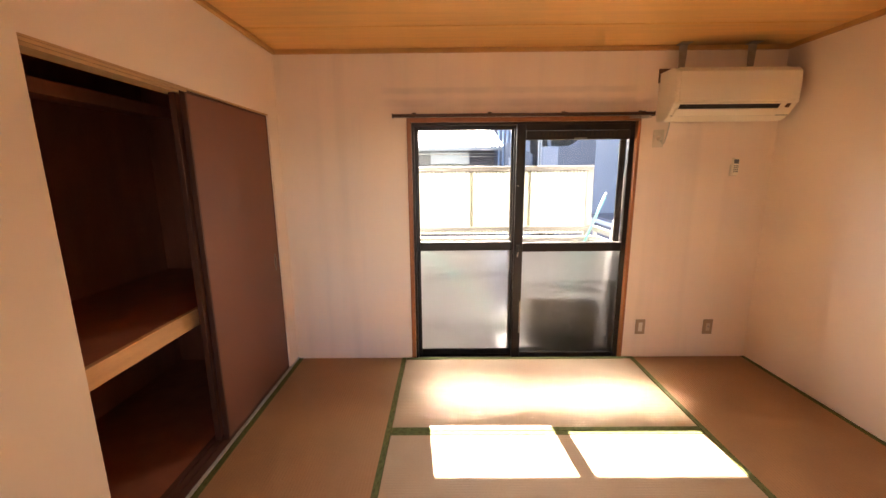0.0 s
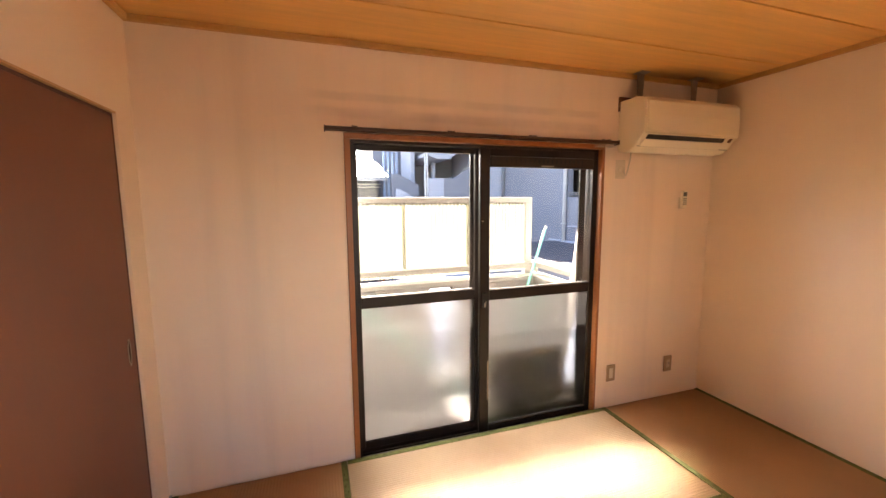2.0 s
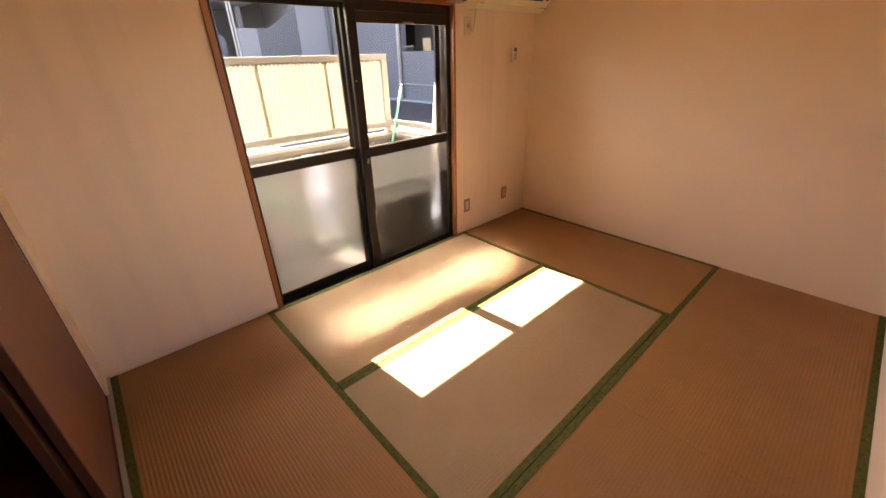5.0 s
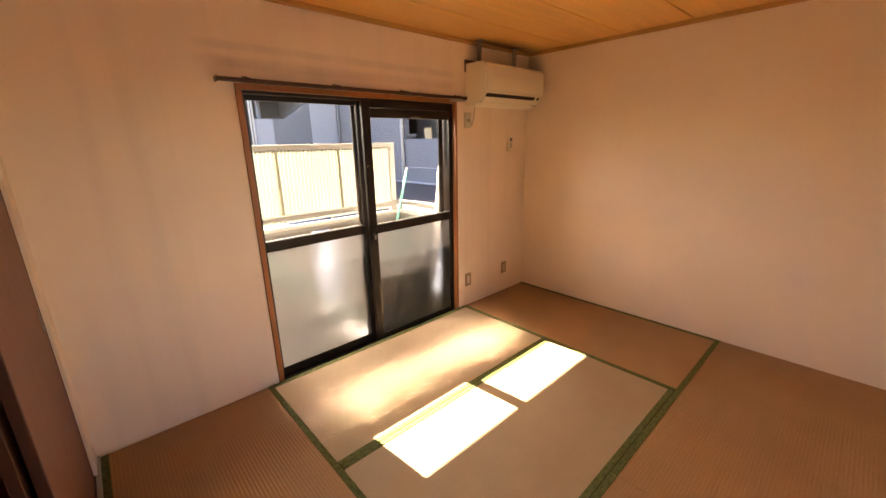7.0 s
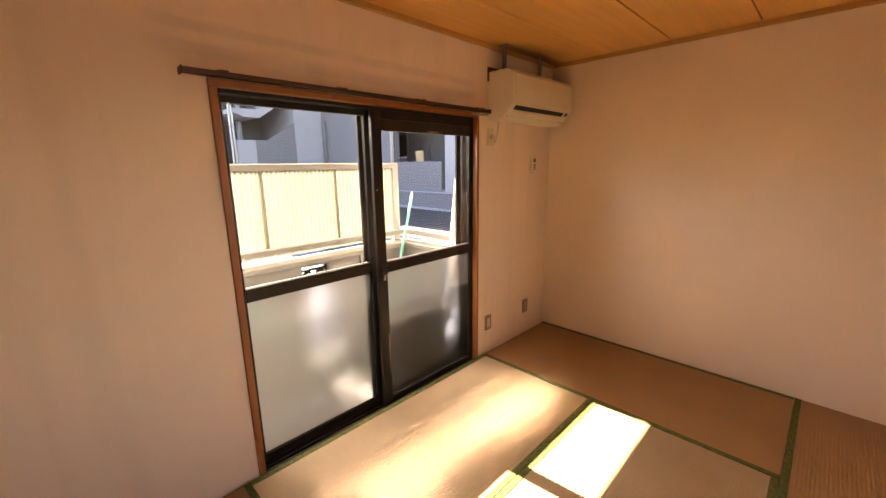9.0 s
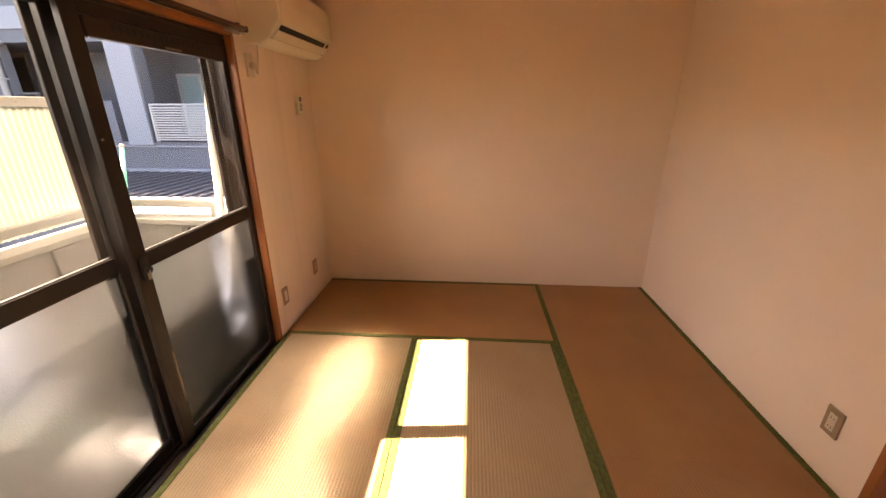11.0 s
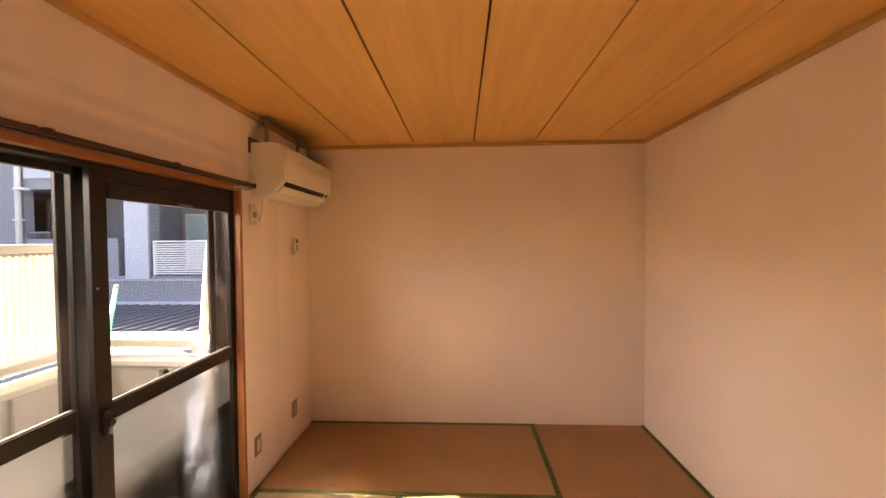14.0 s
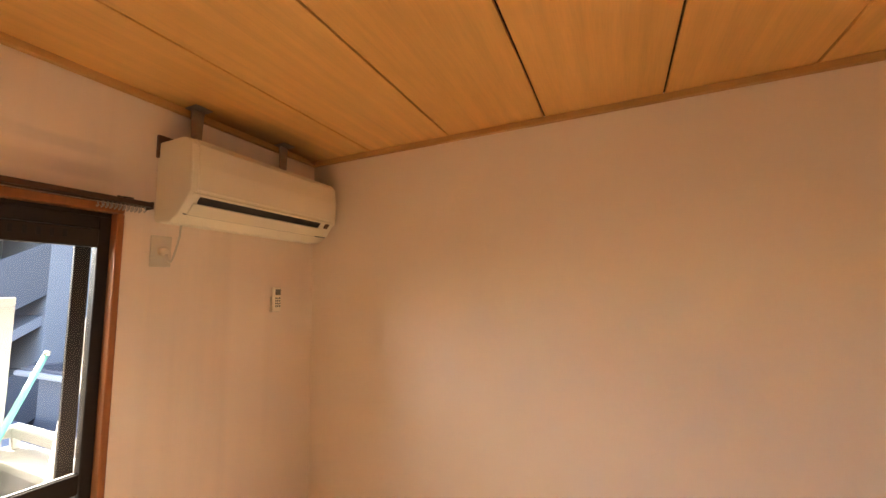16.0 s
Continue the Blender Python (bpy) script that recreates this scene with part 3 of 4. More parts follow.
# crescent lock on the meeting stile
lock = part("lock", one((0.838, 0.018, 0.785), (0.868, 0.0335, 0.880), 0.004, 2), BRONZE_DARK, inner, "crescent lock")
part("lever", tube([(0.853, 0.012, 0.832), (0.846, 0.006, 0.815), (0.842, 0.004, 0.795)], 0.006, 8), STEEL, lock)
part("cam", tube([(0.853, 0.018, 0.83), (0.853, 0.006, 0.83)], 0.014, 14), BRONZE_DARK, lock)
part("pull", one((AX0 + 0.020, 0.090, 0.835), (AX0 + 0.038, 0.0956, 0.862), 0.002), BRONZE_DARK, outer)
part("warning_mark", one((0.8335, 0.0325, 1.31), (0.845, 0.0335, 1.318), 0.0002), STEEL, inner)
part("wear_strip", one((0.874, 0.0332, 0.18), (0.884, 0.0339, 0.44), 0.0002), STEEL, inner, "bare worn metal edge")
# insect screen leaf outside
screen = part("screen_leaf", boxes(((1.600, 0.137, -0.03), (1.646, 0.152, 1.742)), ((0.800, 0.137, -0.03), (0.842, 0.152, 1.742)), bevel=0.002), BRONZE, win, "frame of the insect screen")
part("screen_rail", boxes(((0.8425, 0.138, 1.715), (1.5995, 0.163, 1.742)), ((0.8425, 0.138, -0.03), (1.5995, 0.163, 0.01)), bevel=0.002), BRONZE, screen)

bm = bmesh.new()
bm.faces.new([bm.verts.new(p) for p in ((0.8425, 0.1445, 0.0105), (1.5995, 0.1445, 0.0105), (1.5995, 0.1445, 1.7145), (0.8425, 0.1445, 1.7145))])
part("netting", bm, NET, screen, "fine dark insect netting")

# ---- curtain rail ----
rail = thing("curtain_rail", "brown double curtain rail with bunched grey runners", "curtain rail", (0.85, -0.05, 1.80))
for y in (-0.022, -0.048):
    part("rail", extrude_profile([(y - 0.009, 1.7885), (y + 0.009, 1.7885), (y + 0.009, 1.803), (y + 0.006, 1.806), (y - 0.006, 1.806), (y - 0.009, 1.803)], 0, -0.046, 1.735), RAIL_BROWN, rail)
for x in (-0.049, 1.732):
    part("end_cap", one((x, -0.060, 1.781), (x + 0.006, -0.010, 1.809), 0.002), RAIL_BROWN, rail)
for x in (0.10, 0.62, 1.13, 1.66):
    b = part("bracket", boxes(((x - 0.012, -0.058, 1.8065), (x + 0.012, -0.0008, 1.811)), ((x - 0.012, -0.004, 1.795), (x + 0.012, -0.0008, 1.822)), bevel=0.001), RAIL_BROWN, rail)
    part("screw", tube([(x, -0.004, 1.816), (x, -0.007, 1.816)], 0.004, 8), STEEL, b)
for row, y in enumerate((-0.022, -0.048)):
    for k in range(11):
        x = 1.585 + 0.0125 * k + 0.004 * row
        part("runner", tube([(x, y, 1.785), (x, y - 0.002, 1.778), (x + 0.003, y, 1.771), (x, y + 0.004, 1.767), (x - 0.003, y, 1.771)], 0.0021, 5), RUNNER, rail, "grey nylon runner")

# ---- air conditioner ----
ax0, ax1, ad, az0, az1 = 1.768, 2.562, 0.214, 1.741, 2.057
ac = thing("air_conditioner", "ivory wall-mounted air conditioner with a dark outlet slot, under the ceiling", "air conditioner", (2.17, -0.1, 1.735))
side_outline = [(-0.001, az0 + 0.012), (-0.012, az0), (-0.10, az0 - 0.004), (-0.150, az0 + 0.024), (-0.186, az0 + 0.070), (-ad, az0 + 0.100), (-ad - 0.002, az0 + 0.20), (-ad + 0.006, az1 - 0.035), (-ad + 0.030, az1 - 0.010), (-ad + 0.062, az1), (-0.001, az1)]
bm = extrude_profile(side_outline, 0, ax0 + 0.004, ax1 - 0.004)
bmesh.ops.bevel(bm, geom=[e for e in bm.edges], offset=0.003, segments=2, affect="EDGES")
body = part("body", bm, AC_WHITE, ac)
front = [(-ad - 0.001, az0 + 0.104), (-ad - 0.006, az0 + 0.108), (-ad - 0.008, az0 + 0.20), (-ad - 0.001, az1 - 0.035), (-ad + 0.026, az1 - 0.008), (-ad + 0.032, az1 - 0.010), (-ad + 0.008, az1 - 0.040)]
bm = extrude_profile(front, 0, ax0 + 0.026, ax1 - 0.012)
part("front_panel", bm, AC_WHITE, ac)
# outlet slot and louvre on the slanted underside
def on_slant(u, lift):
    a, b = Vector((0, -ad, az0 + 0.100)), Vector((0, -0.150, az0 + 0.024))
    d = (b - a)
    n = Vector((0, -d.z, d.y)).normalized()
    if n.y > 0:
        n = -n
    return a + d * u + n * lift
def slant_strip(x0, x1, u0, u1, lo, hi):
    bm = bmesh.new()
    q = [on_slant(u0, lo), on_slant(u1, lo), on_slant(u1, hi), on_slant(u0, hi)]
    return extrude_profile([(p.y, p.z) for p in q], 0, x0, x1, bm)
part("outlet_slot", slant_strip(ax0 + 0.045, ax1 - 0.115, 0.15, 0.46, 0.0005, 0.0072), AC_DARK, ac, "dark air outlet slot")
part("louvre", slant_strip(ax0 + 0.030, ax1 - 0.100, 0.485, 0.98, 0.001, 0.0085), AC_WHITE, ac, "swing louvre")
part("outlet_surround", slant_strip(ax0 + 0.012, ax1 - 0.012, 0.04, 0.14, 0.0005, 0.0078), AC_WHITE, ac)
part("signal_window", slant_strip(ax1 - 0.072, ax1 - 0.050, 0.12, 0.42, 0.001, 0.0085), BOARD, ac, "small brown receiver window")
part("seam", slant_strip(ax0 + 0.016, ax1 - 0.016, 0.985, 1.0, 0.0, 0.0062), GREY_KEY, ac)
for k in range(12):
    y = -0.03 - 0.011 * k
    part("intake_slat", one((ax0 + 0.05, y - 0.0025, az1 + 0.0003), (ax1 - 0.05, y + 0.0025, az1 + 0.004), 0.0005), AC_WHITE, ac)
part("backing_board", one((ax0 - 0.004, -0.0128, az1 - 0.06), (ax1 - 0.20, -0.0012, az1 + 0.030), 0.001), BOARD, ac, "brown mounting board")
for x in (1.882, 2.334):
    br = thing("ceiling_bracket", "bent zinc steel strap hanging the air conditioner from the ceiling", "bracket", (x, -0.08, H - 0.03), "straps")
    part("flange", one((x - 0.036, -0.098, H - 0.0055), (x + 0.036, -0.0275, H - 0.0006), 0.001), STEEL, br)
    bm = bmesh.new()
    ring = [(x - 0.028, H - 0.006), (x + 0.028, H - 0.006), (x + 0.019, az1 + 0.001), (x - 0.019, az1 + 0.001)]
    extrude_profile(ring, 1, -0.056, -0.052, bm)
    part("strap", bm, STEEL, br)
    part("side_rib", extrude_profile([(x + 0.0255, H - 0.006), (x + 0.028, H - 0.006), (x + 0.019, az1 + 0.001), (x + 0.0165, az1 + 0.001)], 1, -0.0515, -0.030), STEEL, br)
    for dx in (-0.013, 0.013):
        part("screw", tube([(x + dx, -0.08, H - 0.0056), (x + dx, -0.08, H - 0.0085)], 0.004, 8), STEEL, br)
cord = solid("power_cord", tube([(1.852, -0.035, az0 - 0.001), (1.850, -0.034, 1.70), (1.842, -0.030, 1.65), (1.830, -0.030, 1.605), (1.820, -0.034, 1.592), (1.808, -0.036, 1.600), (1.803, -0.035, 1.622)], 0.0038, 8), CORD, "pale cord between the air conditioner and its wall socket", "cord", kind="")
cord.pop("kind", None)


# ---- sockets and remote ----
def plate_on_wall(name, label, category, x, z, w, h, mat):
    p = thing(name, label, category, (x, -0.001, z))
    part("plate", one((x - w / 2, -0.0085, z - h / 2), (x + w / 2, -0.0006, z + h / 2), 0.003, 2), mat, p)
    return p


p = plate_on_wall("wall_socket", "ivory single socket plate with the air conditioner's plug in it", "socket", 1.800, 1.634, 0.075, 0.120, PLATE_IN)
part("plug", tube([(1.803, -0.0087, 1.634), (1.803, -0.026, 1.634), (1.803, -0.034, 1.630)], [0.017, 0.016, 0.010], 14), PLATE_IN, p, "round plug")
p = plate_on_wall("wall_outlet", "beige telephone outlet plate low on the papered wall", "outlet", 1.798, 0.240, 0.073, 0.118, PLATE_DARK)
part("insert", one((1.798 - 0.015, -0.0115, 0.24 - 0.036), (1.798 + 0.015, -0.0088, 0.24 + 0.036), 0.001), PLATE_IN, p, "ivory insert")
p = plate_on_wall("wall_outlet", "brown television outlet plate low on the papered wall", "outlet", 2.313, 0.238, 0.072, 0.118, PLATE_DARK)
part("insert", one((2.313 - 0.015, -0.0112, 0.238 - 0.030), (2.313 + 0.015, -0.0088, 0.238 + 0.030), 0.001), PLATE, p)
part("coax_pin", tube([(2.313, -0.0113, 0.243), (2.313, -0.019, 0.243)], 0.006, 10), STEEL, p)
p = thing("wall_socket", "beige double socket plate beside the doorway", "socket", (0.87, YS, 0.25))
part("plate", one((0.87 - 0.036, YS + 0.0006, 0.19), (0.87 + 0.036, YS + 0.0085, 0.31), 0.003, 2), PLATE_DARK, p)
part("insert", one((0.87 - 0.017, YS + 0.0088, 0.212), (0.87 + 0.017, YS + 0.0115, 0.288), 0.001), PLATE_IN, p, "ivory insert")
for z in (0.228, 0.268):
    for dx in (-0.006, 0.006):
        part("slot", one((0.87 + dx - 0.0012, YS + 0.0112, z - 0.005), (0.87 + dx + 0.0012, YS + 0.0119, z + 0.005), 0), BLACK, p)
rc = thing("remote_control", "white air conditioner remote in its wall holder", "remote control", (2.366, -0.01, 1.38))
part("holder", one((2.341, -0.010, 1.372), (2.394, -0.0006, 1.452), 0.002), PLATE_IN, rc)
part("handset", one((2.345, -0.028, 1.377), (2.390, -0.0105, 1.497), 0.005, 2), AC_WHITE, rc)
part("display", one((2.351, -0.0295, 1.458), (2.384, -0.0282, 1.487), 0.0005), GREY_KEY, rc, "grey display")
for r in range(4):
    for c in range(3):
        part("button", one((2.352 + c * 0.0115, -0.0298, 1.438 - r * 0.013), (2.360 + c * 0.0115, -0.0282, 1.446 - r * 0.013), 0.0008), GREY_KEY, rc)
rc.location.x -= 0.018

# ---- doorway and hall behind ----
door = thing("door_1", "open doorway with a reddish brown wooden frame", "doorway", (0.28, YS - 0.06, 0), kind="structure")
for lo, hi in (((DX1 - 0.034, YS - T - 0.01, -0.05), (DX1 - 0.0006, YS + 0.012, DZ - 0.0345)), ((DX0 + 0.0006, YS - T - 0.01, -0.05), (DX0 + 0.034, YS + 0.012, DZ - 0.0345))):
    part("jamb", one(lo, hi, 0.003), CASING, door)
part("head", one((DX0 + 0.0006, YS - T - 0.01, DZ - 0.034), (DX1 - 0.0006, YS + 0.012, DZ - 0.0006), 0.003), CASING, door)
part("threshold", one((DX0 + 0.0345, YS - T - 0.01, -0.05), (DX1 - 0.0345, YS - 0.0006, -0.002), 0.002), CASING, door)
HY = -4.3
solid("hall_floor", one((-1.6, HY, -0.2), (2.74, YS - T - 0.0105, -0.01), 0), HALL_FLOOR, "brown hall floor behind the doorway", "floor")
# the opening in the far wall is added, only to hold the fill lamp
solid("hall_wall", boxes(((-1.7, HY, -0.2), (-1.6, YS - T, 2.5)), ((2.74, HY, -0.2), (2.84, YS - T, 2.5)), ((-1.7, HY - 0.1, -0.2), (-0.75, HY, 2.5)), ((1.25, HY - 0.1, -0.2), (2.84, HY, 2.5)), ((-0.75, HY - 0.1, -0.2), (1.25, HY, 0.85)), ((-0.75, HY - 0.1, 2.05), (1.25, HY, 2.5)), ((-1.6, YS - T, -0.2), (XW - T, YS - T + 0.1, 2.5))), WALL, "plain wall of the next room with an opening added for the fill lamp", "wall")
solid("hall_ceiling", one((-1.7, HY - 0.1, 2.35), (2.84, YS - T - 0.0005, 2.45), 0), WALL, "plain hall ceiling", "ceiling")
solid("roof_slab", one((-1.9, HY - 0.1, 2.5), (2.84, 0.15, 2.65), 0), CONCRETE, "concrete slab over the flat", "slab")


# ---- balcony ----
BZ = -0.12
# unseen darker skin, added to cut sunlight bouncing off the flat onto the parapet
solid("outside_bounce_skin", boxes(((-1.9, 0.1505, -0.2), (WX0 - 0.004, 0.162, 2.2)), ((WX1 + 0.004, 0.1505, -0.2), (2.84, 0.162, 2.2)), ((WX0 - 0.004, 0.1505, WZ + 0.004), (WX1 + 0.004, 0.162, 2.2))), PARAPET, "unseen grey skin on the flat's outside face, added to cut bounced light", "wall")
solid("balcony_floor", one((-0.9, 0.163, -0.35), (1.80, 1.0, BZ), 0), CONCRETE, "grey concrete balcony floor", "balcony floor")
solid("balcony_roof", one((-1.9, 0.163, 2.205), (2.84, 1.11, 2.40), 0), PARAPET, "concrete slab sheltering the balcony", "slab")
solid("balcony_partition", one((-0.90, 0.163, BZ), (-0.80, 1.0, 2.204), 0), PARAPET, "plain wall closing the balcony", "wall")
NX0, NX1, EY0, EY1 = 0.735, 0.955, 0.29, 0.53
par = thing("parapet", "rough pale stucco balcony parapet with a cream metal cap", "parapet", (0.5, 0.92, BZ), kind="structure")
part("long_side", boxes(((-0.80, 0.86, BZ), (NX0, 0.98, 0.752)), ((NX1, 0.86, BZ), (1.70, 0.98, 0.752)), ((NX0, 0.86, BZ), (NX1, 0.98, 0.02)), ((NX0, 0.86, 0.735), (NX1, 0.98, 0.752))), PARAPET, par)
part("short_side", boxes(((1.70, EY1, BZ), (1.80, 0.98, 0.752)), ((1.70, 0.163, BZ), (1.80, EY0, 0.752)), ((1.70, EY0, BZ), (1.80, EY1, 0.02)), ((1.70, EY0, 0.735), (1.80, EY1, 0.752))), PARAPET, par)
part("pilaster", one((0.30, 0.835, BZ), (0.40, 0.8595, 0.751), 0.004), PARAPET, par)
part("pilaster", one((1.22, 0.835, BZ), (1.32, 0.8595, 0.751), 0.004), PARAPET, par)
part("cap", one((-0.80, 0.838, 0.753), (1.82, 1.0, 0.79), 0.004), FRAME_WHITE, par, "cream metal cap")
part("cap", one((1.68, 0.152, 0.753), (1.82, 0.8375, 0.79), 0.004), FRAME_WHITE, par, "cream metal cap")
hr = thing("handrail", "cream painted metal handrail above the balcony parapet", "handrail", (0.5, 0.93, 0.79))
part("long_rail", one((-0.80, 0.905, 0.846), (1.79, 0.955, 0.893), 0.008, 2), FRAME_WHITE, hr)
part("short_rail", one((1.742, 0.152, 0.846), (1.79, 0.9045, 0.893), 0.008, 2), FRAME_WHITE, hr)
for x, y in ((-0.6, 0.93), (1.766, 0.93), (1.766, 0.35)):
    part("rail_post", one((x - 0.014, y - 0.014, 0.7905), (x + 0.014, y + 0.014, 0.8458), 0.002), FRAME_WHITE, hr)


def scroll(cx, cz, turn, size, start=0.0):
    return [(cx + size * (1 - 0.78 * k / 26) * math.cos(start + turn * k * 0.33), cz + size * (1 - 0.78 * k / 26) * math.sin(start + turn * k * 0.33)) for k in range(27)]


def iron_grille(along_x, c0, c1, depth, label):
    """Wrought-iron scrollwork filling a slot of the parapet."""
    def at(u, z):
        return (u, depth, z) if along_x else (depth, u, z)
    mid, w = (c0 + c1) / 2, c1 - c0
    g = thing("iron_grille", label, "grille", at(mid, 0.021), "grilles")
    for u in (c0 + 0.012, c1 - 0.012):
        part("upright", tube([at(u, 0.0205), at(u, 0.7345)], 0.009, 8), IRON, g)
    for z in (0.045, 0.205, 0.375, 0.545, 0.70):
        part("crossbar", tube([at(c0 + 0.001, z), at(c1 - 0.001, z)], 0.009, 8), IRON, g)
    for z in (0.125, 0.29, 0.46, 0.625):
        for side in (-1, 1):
            for up in (-1, 1):
                pts = scroll(mid + side * w * 0.215, z + up * 0.036, side * up, 0.034, math.pi / 2 * (1 - side) + 0.4)
                part("scroll", tube([at(u, v) for u, v in pts], 0.0095, 7), IRON, g)
    return g


iron_grille(True, NX0, NX1, 0.90, "black wrought-iron scroll grille in the long parapet")
iron_grille(False, EY0, EY1, 1.745, "black wrought-iron scroll grille in the short parapet")

# translucent corrugated screen on the parapet
sc = thing("privacy_screen", "yellowed corrugated plastic privacy screen in a cream metal frame", "privacy screen", (0.5, 1.0, 0.79))
part("top_rail", one((-0.80, 0.962, 1.424), (1.735, 1.012, 1.469), 0.004, 2), FRAME_WHITE, sc)
part("end_post", one((1.672, 0.962, 0.7905), (1.735, 1.012, 1.4238), 0.004, 2), FRAME_WHITE, sc)
posts = (-0.555, 0.005, 0.565, 1.125)
for x in posts:
    part("lap_strip", one((x - 0.014, 1.0045, 0.835), (x + 0.014, 1.0065, 1.4235), 0), POLY_LAP, sc, "yellower lapped joint of the sheets")
edges = (-0.79, 0.005, 0.565, 1.125, 1.6715)
for a, b in zip(edges, edges[1:]):
    bm = bmesh.new()
    n = round((b - a - 0.002) / 0.032) * 8
    rows = []
    for z in (0.814, 1.0, 1.2, 1.4235):
        rows.append([(a + 0.001 + (b - a - 0.002) * k / n, 0.992 + 0.0075 * math.cos(2 * math.pi * k / 8), z) for k in range(n + 1)])
    vs = [[bm.verts.new(p) for p in r] for r in rows]
    for r, q in zip(vs, vs[1:]):
        for k in range(n):
            bm.faces.new((r[k], r[k + 1], q[k + 1], q[k])).smooth = True
    part("corrugated_sheet", bm, POLY, sc, "translucent yellowed plastic")
for k in range(9):
    x = -0.5 + 0.27 * k
    part("screw", tube([(x, 0.9615, 1.446), (x, 0.9585, 1.446)], 0.004, 8), STEEL, sc)


def pole(a, b, label):
    p = thing("laundry_pole", label, "pole", b, "laundry poles")
    v = Vector(b) - Vector(a)
    part("tube", tube([a, b], 0.0125, 12), MINT, p)
    part("end_cap", tube([Vector(a) - v.normalized() * 0.022, Vector(a) - v.normalized() * 0.0005], [0.0115, 0.0138], 12), FRAME_WHITE, p, "white end cap")
    return p


pole((1.83, 0.895, 1.19), (1.20, 0.60, BZ + 0.012), "mint green plastic laundry pole leaning on the parapet corner")
pole((-0.78, 0.66, 1.60), (1.00, 0.66, BZ + 0.012), "mint green laundry pole leaning low across the balcony")

# outdoor unit and its pipe
u = thing("outdoor_unit", "grey air conditioner outdoor unit on the balcony floor", "outdoor unit", (1.30, 0.42, BZ))
part("casing", one((1.02, 0.30, BZ + 0.04), (1.58, 0.56, 0.375), 0.012, 2), UNIT, u)
part("top_plate", one((1.012, 0.292, 0.3755), (1.588, 0.568, 0.388), 0.005), UNIT, u)
for x in (1.10, 1.44):
    part("foot", one((x, 0.31, BZ + 0.0005), (x + 0.06, 0.55, BZ + 0.0395), 0.004), BLACK, u)
fan = part("fan_guard", tube([(1.24, 0.565, 0.13), (1.24, 0.575, 0.13)], 0.19, 28), UNIT, u)
for k in range(5):
    part("ring", tube([(1.24 + (0.04 + 0.035 * k) * math.cos(t), 0.579, 0.13 + (0.04 + 0.035 * k) * math.sin(t)) for t in (2 * math.pi * i / 24 for i in range(25))], 0.003, 5), BLACK, fan)
for k in range(14):
    part("fin", one((1.03 + 0.038 * k, 0.2975, BZ + 0.06), (1.05 + 0.038 * k, 0.2998, 0.35), 0.0003), BLACK, u)
pipe = [(1.80, 0.152, 1.93), (1.80, 0.20, 1.90), (1.785, 0.215, 1.78), (1.745, 0.215, 1.60), (1.70, 0.212, 1.40), (1.665, 0.208, 1.20), (1.640, 0.205, 1.0), (1.622, 0.205, 0.85), (1.60, 0.22, 0.55), (1.60, 0.27, 0.25), (1.605, 0.36, 0.08), (1.583, 0.43, 0.06)]
solid("refrigerant_pipe", tube(pipe, [0.016, 0.017, 0.017, 0.016, 0.017, 0.019, 0.021, 0.021, 0.020, 0.019, 0.018, 0.016], 12), WRAP, "white-taped refrigerant pipe running down to the outdoor unit", "pipe", kind="thing").pop("kind")

# ---- neighbourhood ----
GZ = -3.0
solid("ground", one((-400, -400, GZ - 0.5), (400, 400, GZ), 0), ASPHALT, "asphalt ground between the houses", "ground")
solid("flat_below", one((-1.9, HY - 0.1, GZ), (2.84, 0.149, -0.2005), 0), PARAPET, "stucco storey beneath the flat", "wall")
solid("balcony_below", one((-0.9, 0.1495, GZ), (1.80, 0.99, -0.3505), 0), PARAPET, "stucco wall beneath the balcony", "wall")

# apartment block facing the balcony's short side
FX = 6.6
block = thing("apartment_building", "grey rendered apartment block with recessed balconies, in shade", "building", (9, 5, GZ))
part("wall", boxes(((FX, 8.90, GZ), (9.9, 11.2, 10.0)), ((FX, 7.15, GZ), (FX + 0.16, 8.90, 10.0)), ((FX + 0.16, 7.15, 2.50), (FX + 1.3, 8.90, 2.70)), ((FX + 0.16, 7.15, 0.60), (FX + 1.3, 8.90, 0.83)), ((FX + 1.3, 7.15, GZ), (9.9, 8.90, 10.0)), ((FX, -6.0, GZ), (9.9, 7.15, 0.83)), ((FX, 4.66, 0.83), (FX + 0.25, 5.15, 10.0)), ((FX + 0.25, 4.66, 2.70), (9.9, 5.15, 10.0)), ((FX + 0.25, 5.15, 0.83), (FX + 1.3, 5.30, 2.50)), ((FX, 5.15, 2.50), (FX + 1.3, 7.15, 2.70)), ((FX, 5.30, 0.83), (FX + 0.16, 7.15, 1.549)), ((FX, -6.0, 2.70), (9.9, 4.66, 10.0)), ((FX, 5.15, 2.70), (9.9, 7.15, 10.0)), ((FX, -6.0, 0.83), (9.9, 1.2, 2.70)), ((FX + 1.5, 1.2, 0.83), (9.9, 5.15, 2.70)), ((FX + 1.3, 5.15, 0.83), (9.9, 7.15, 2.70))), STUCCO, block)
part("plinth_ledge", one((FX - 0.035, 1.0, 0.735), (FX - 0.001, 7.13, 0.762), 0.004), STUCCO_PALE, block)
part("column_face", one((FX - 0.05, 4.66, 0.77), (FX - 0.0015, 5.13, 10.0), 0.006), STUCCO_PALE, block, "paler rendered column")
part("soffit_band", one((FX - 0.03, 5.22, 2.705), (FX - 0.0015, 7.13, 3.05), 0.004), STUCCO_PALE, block)
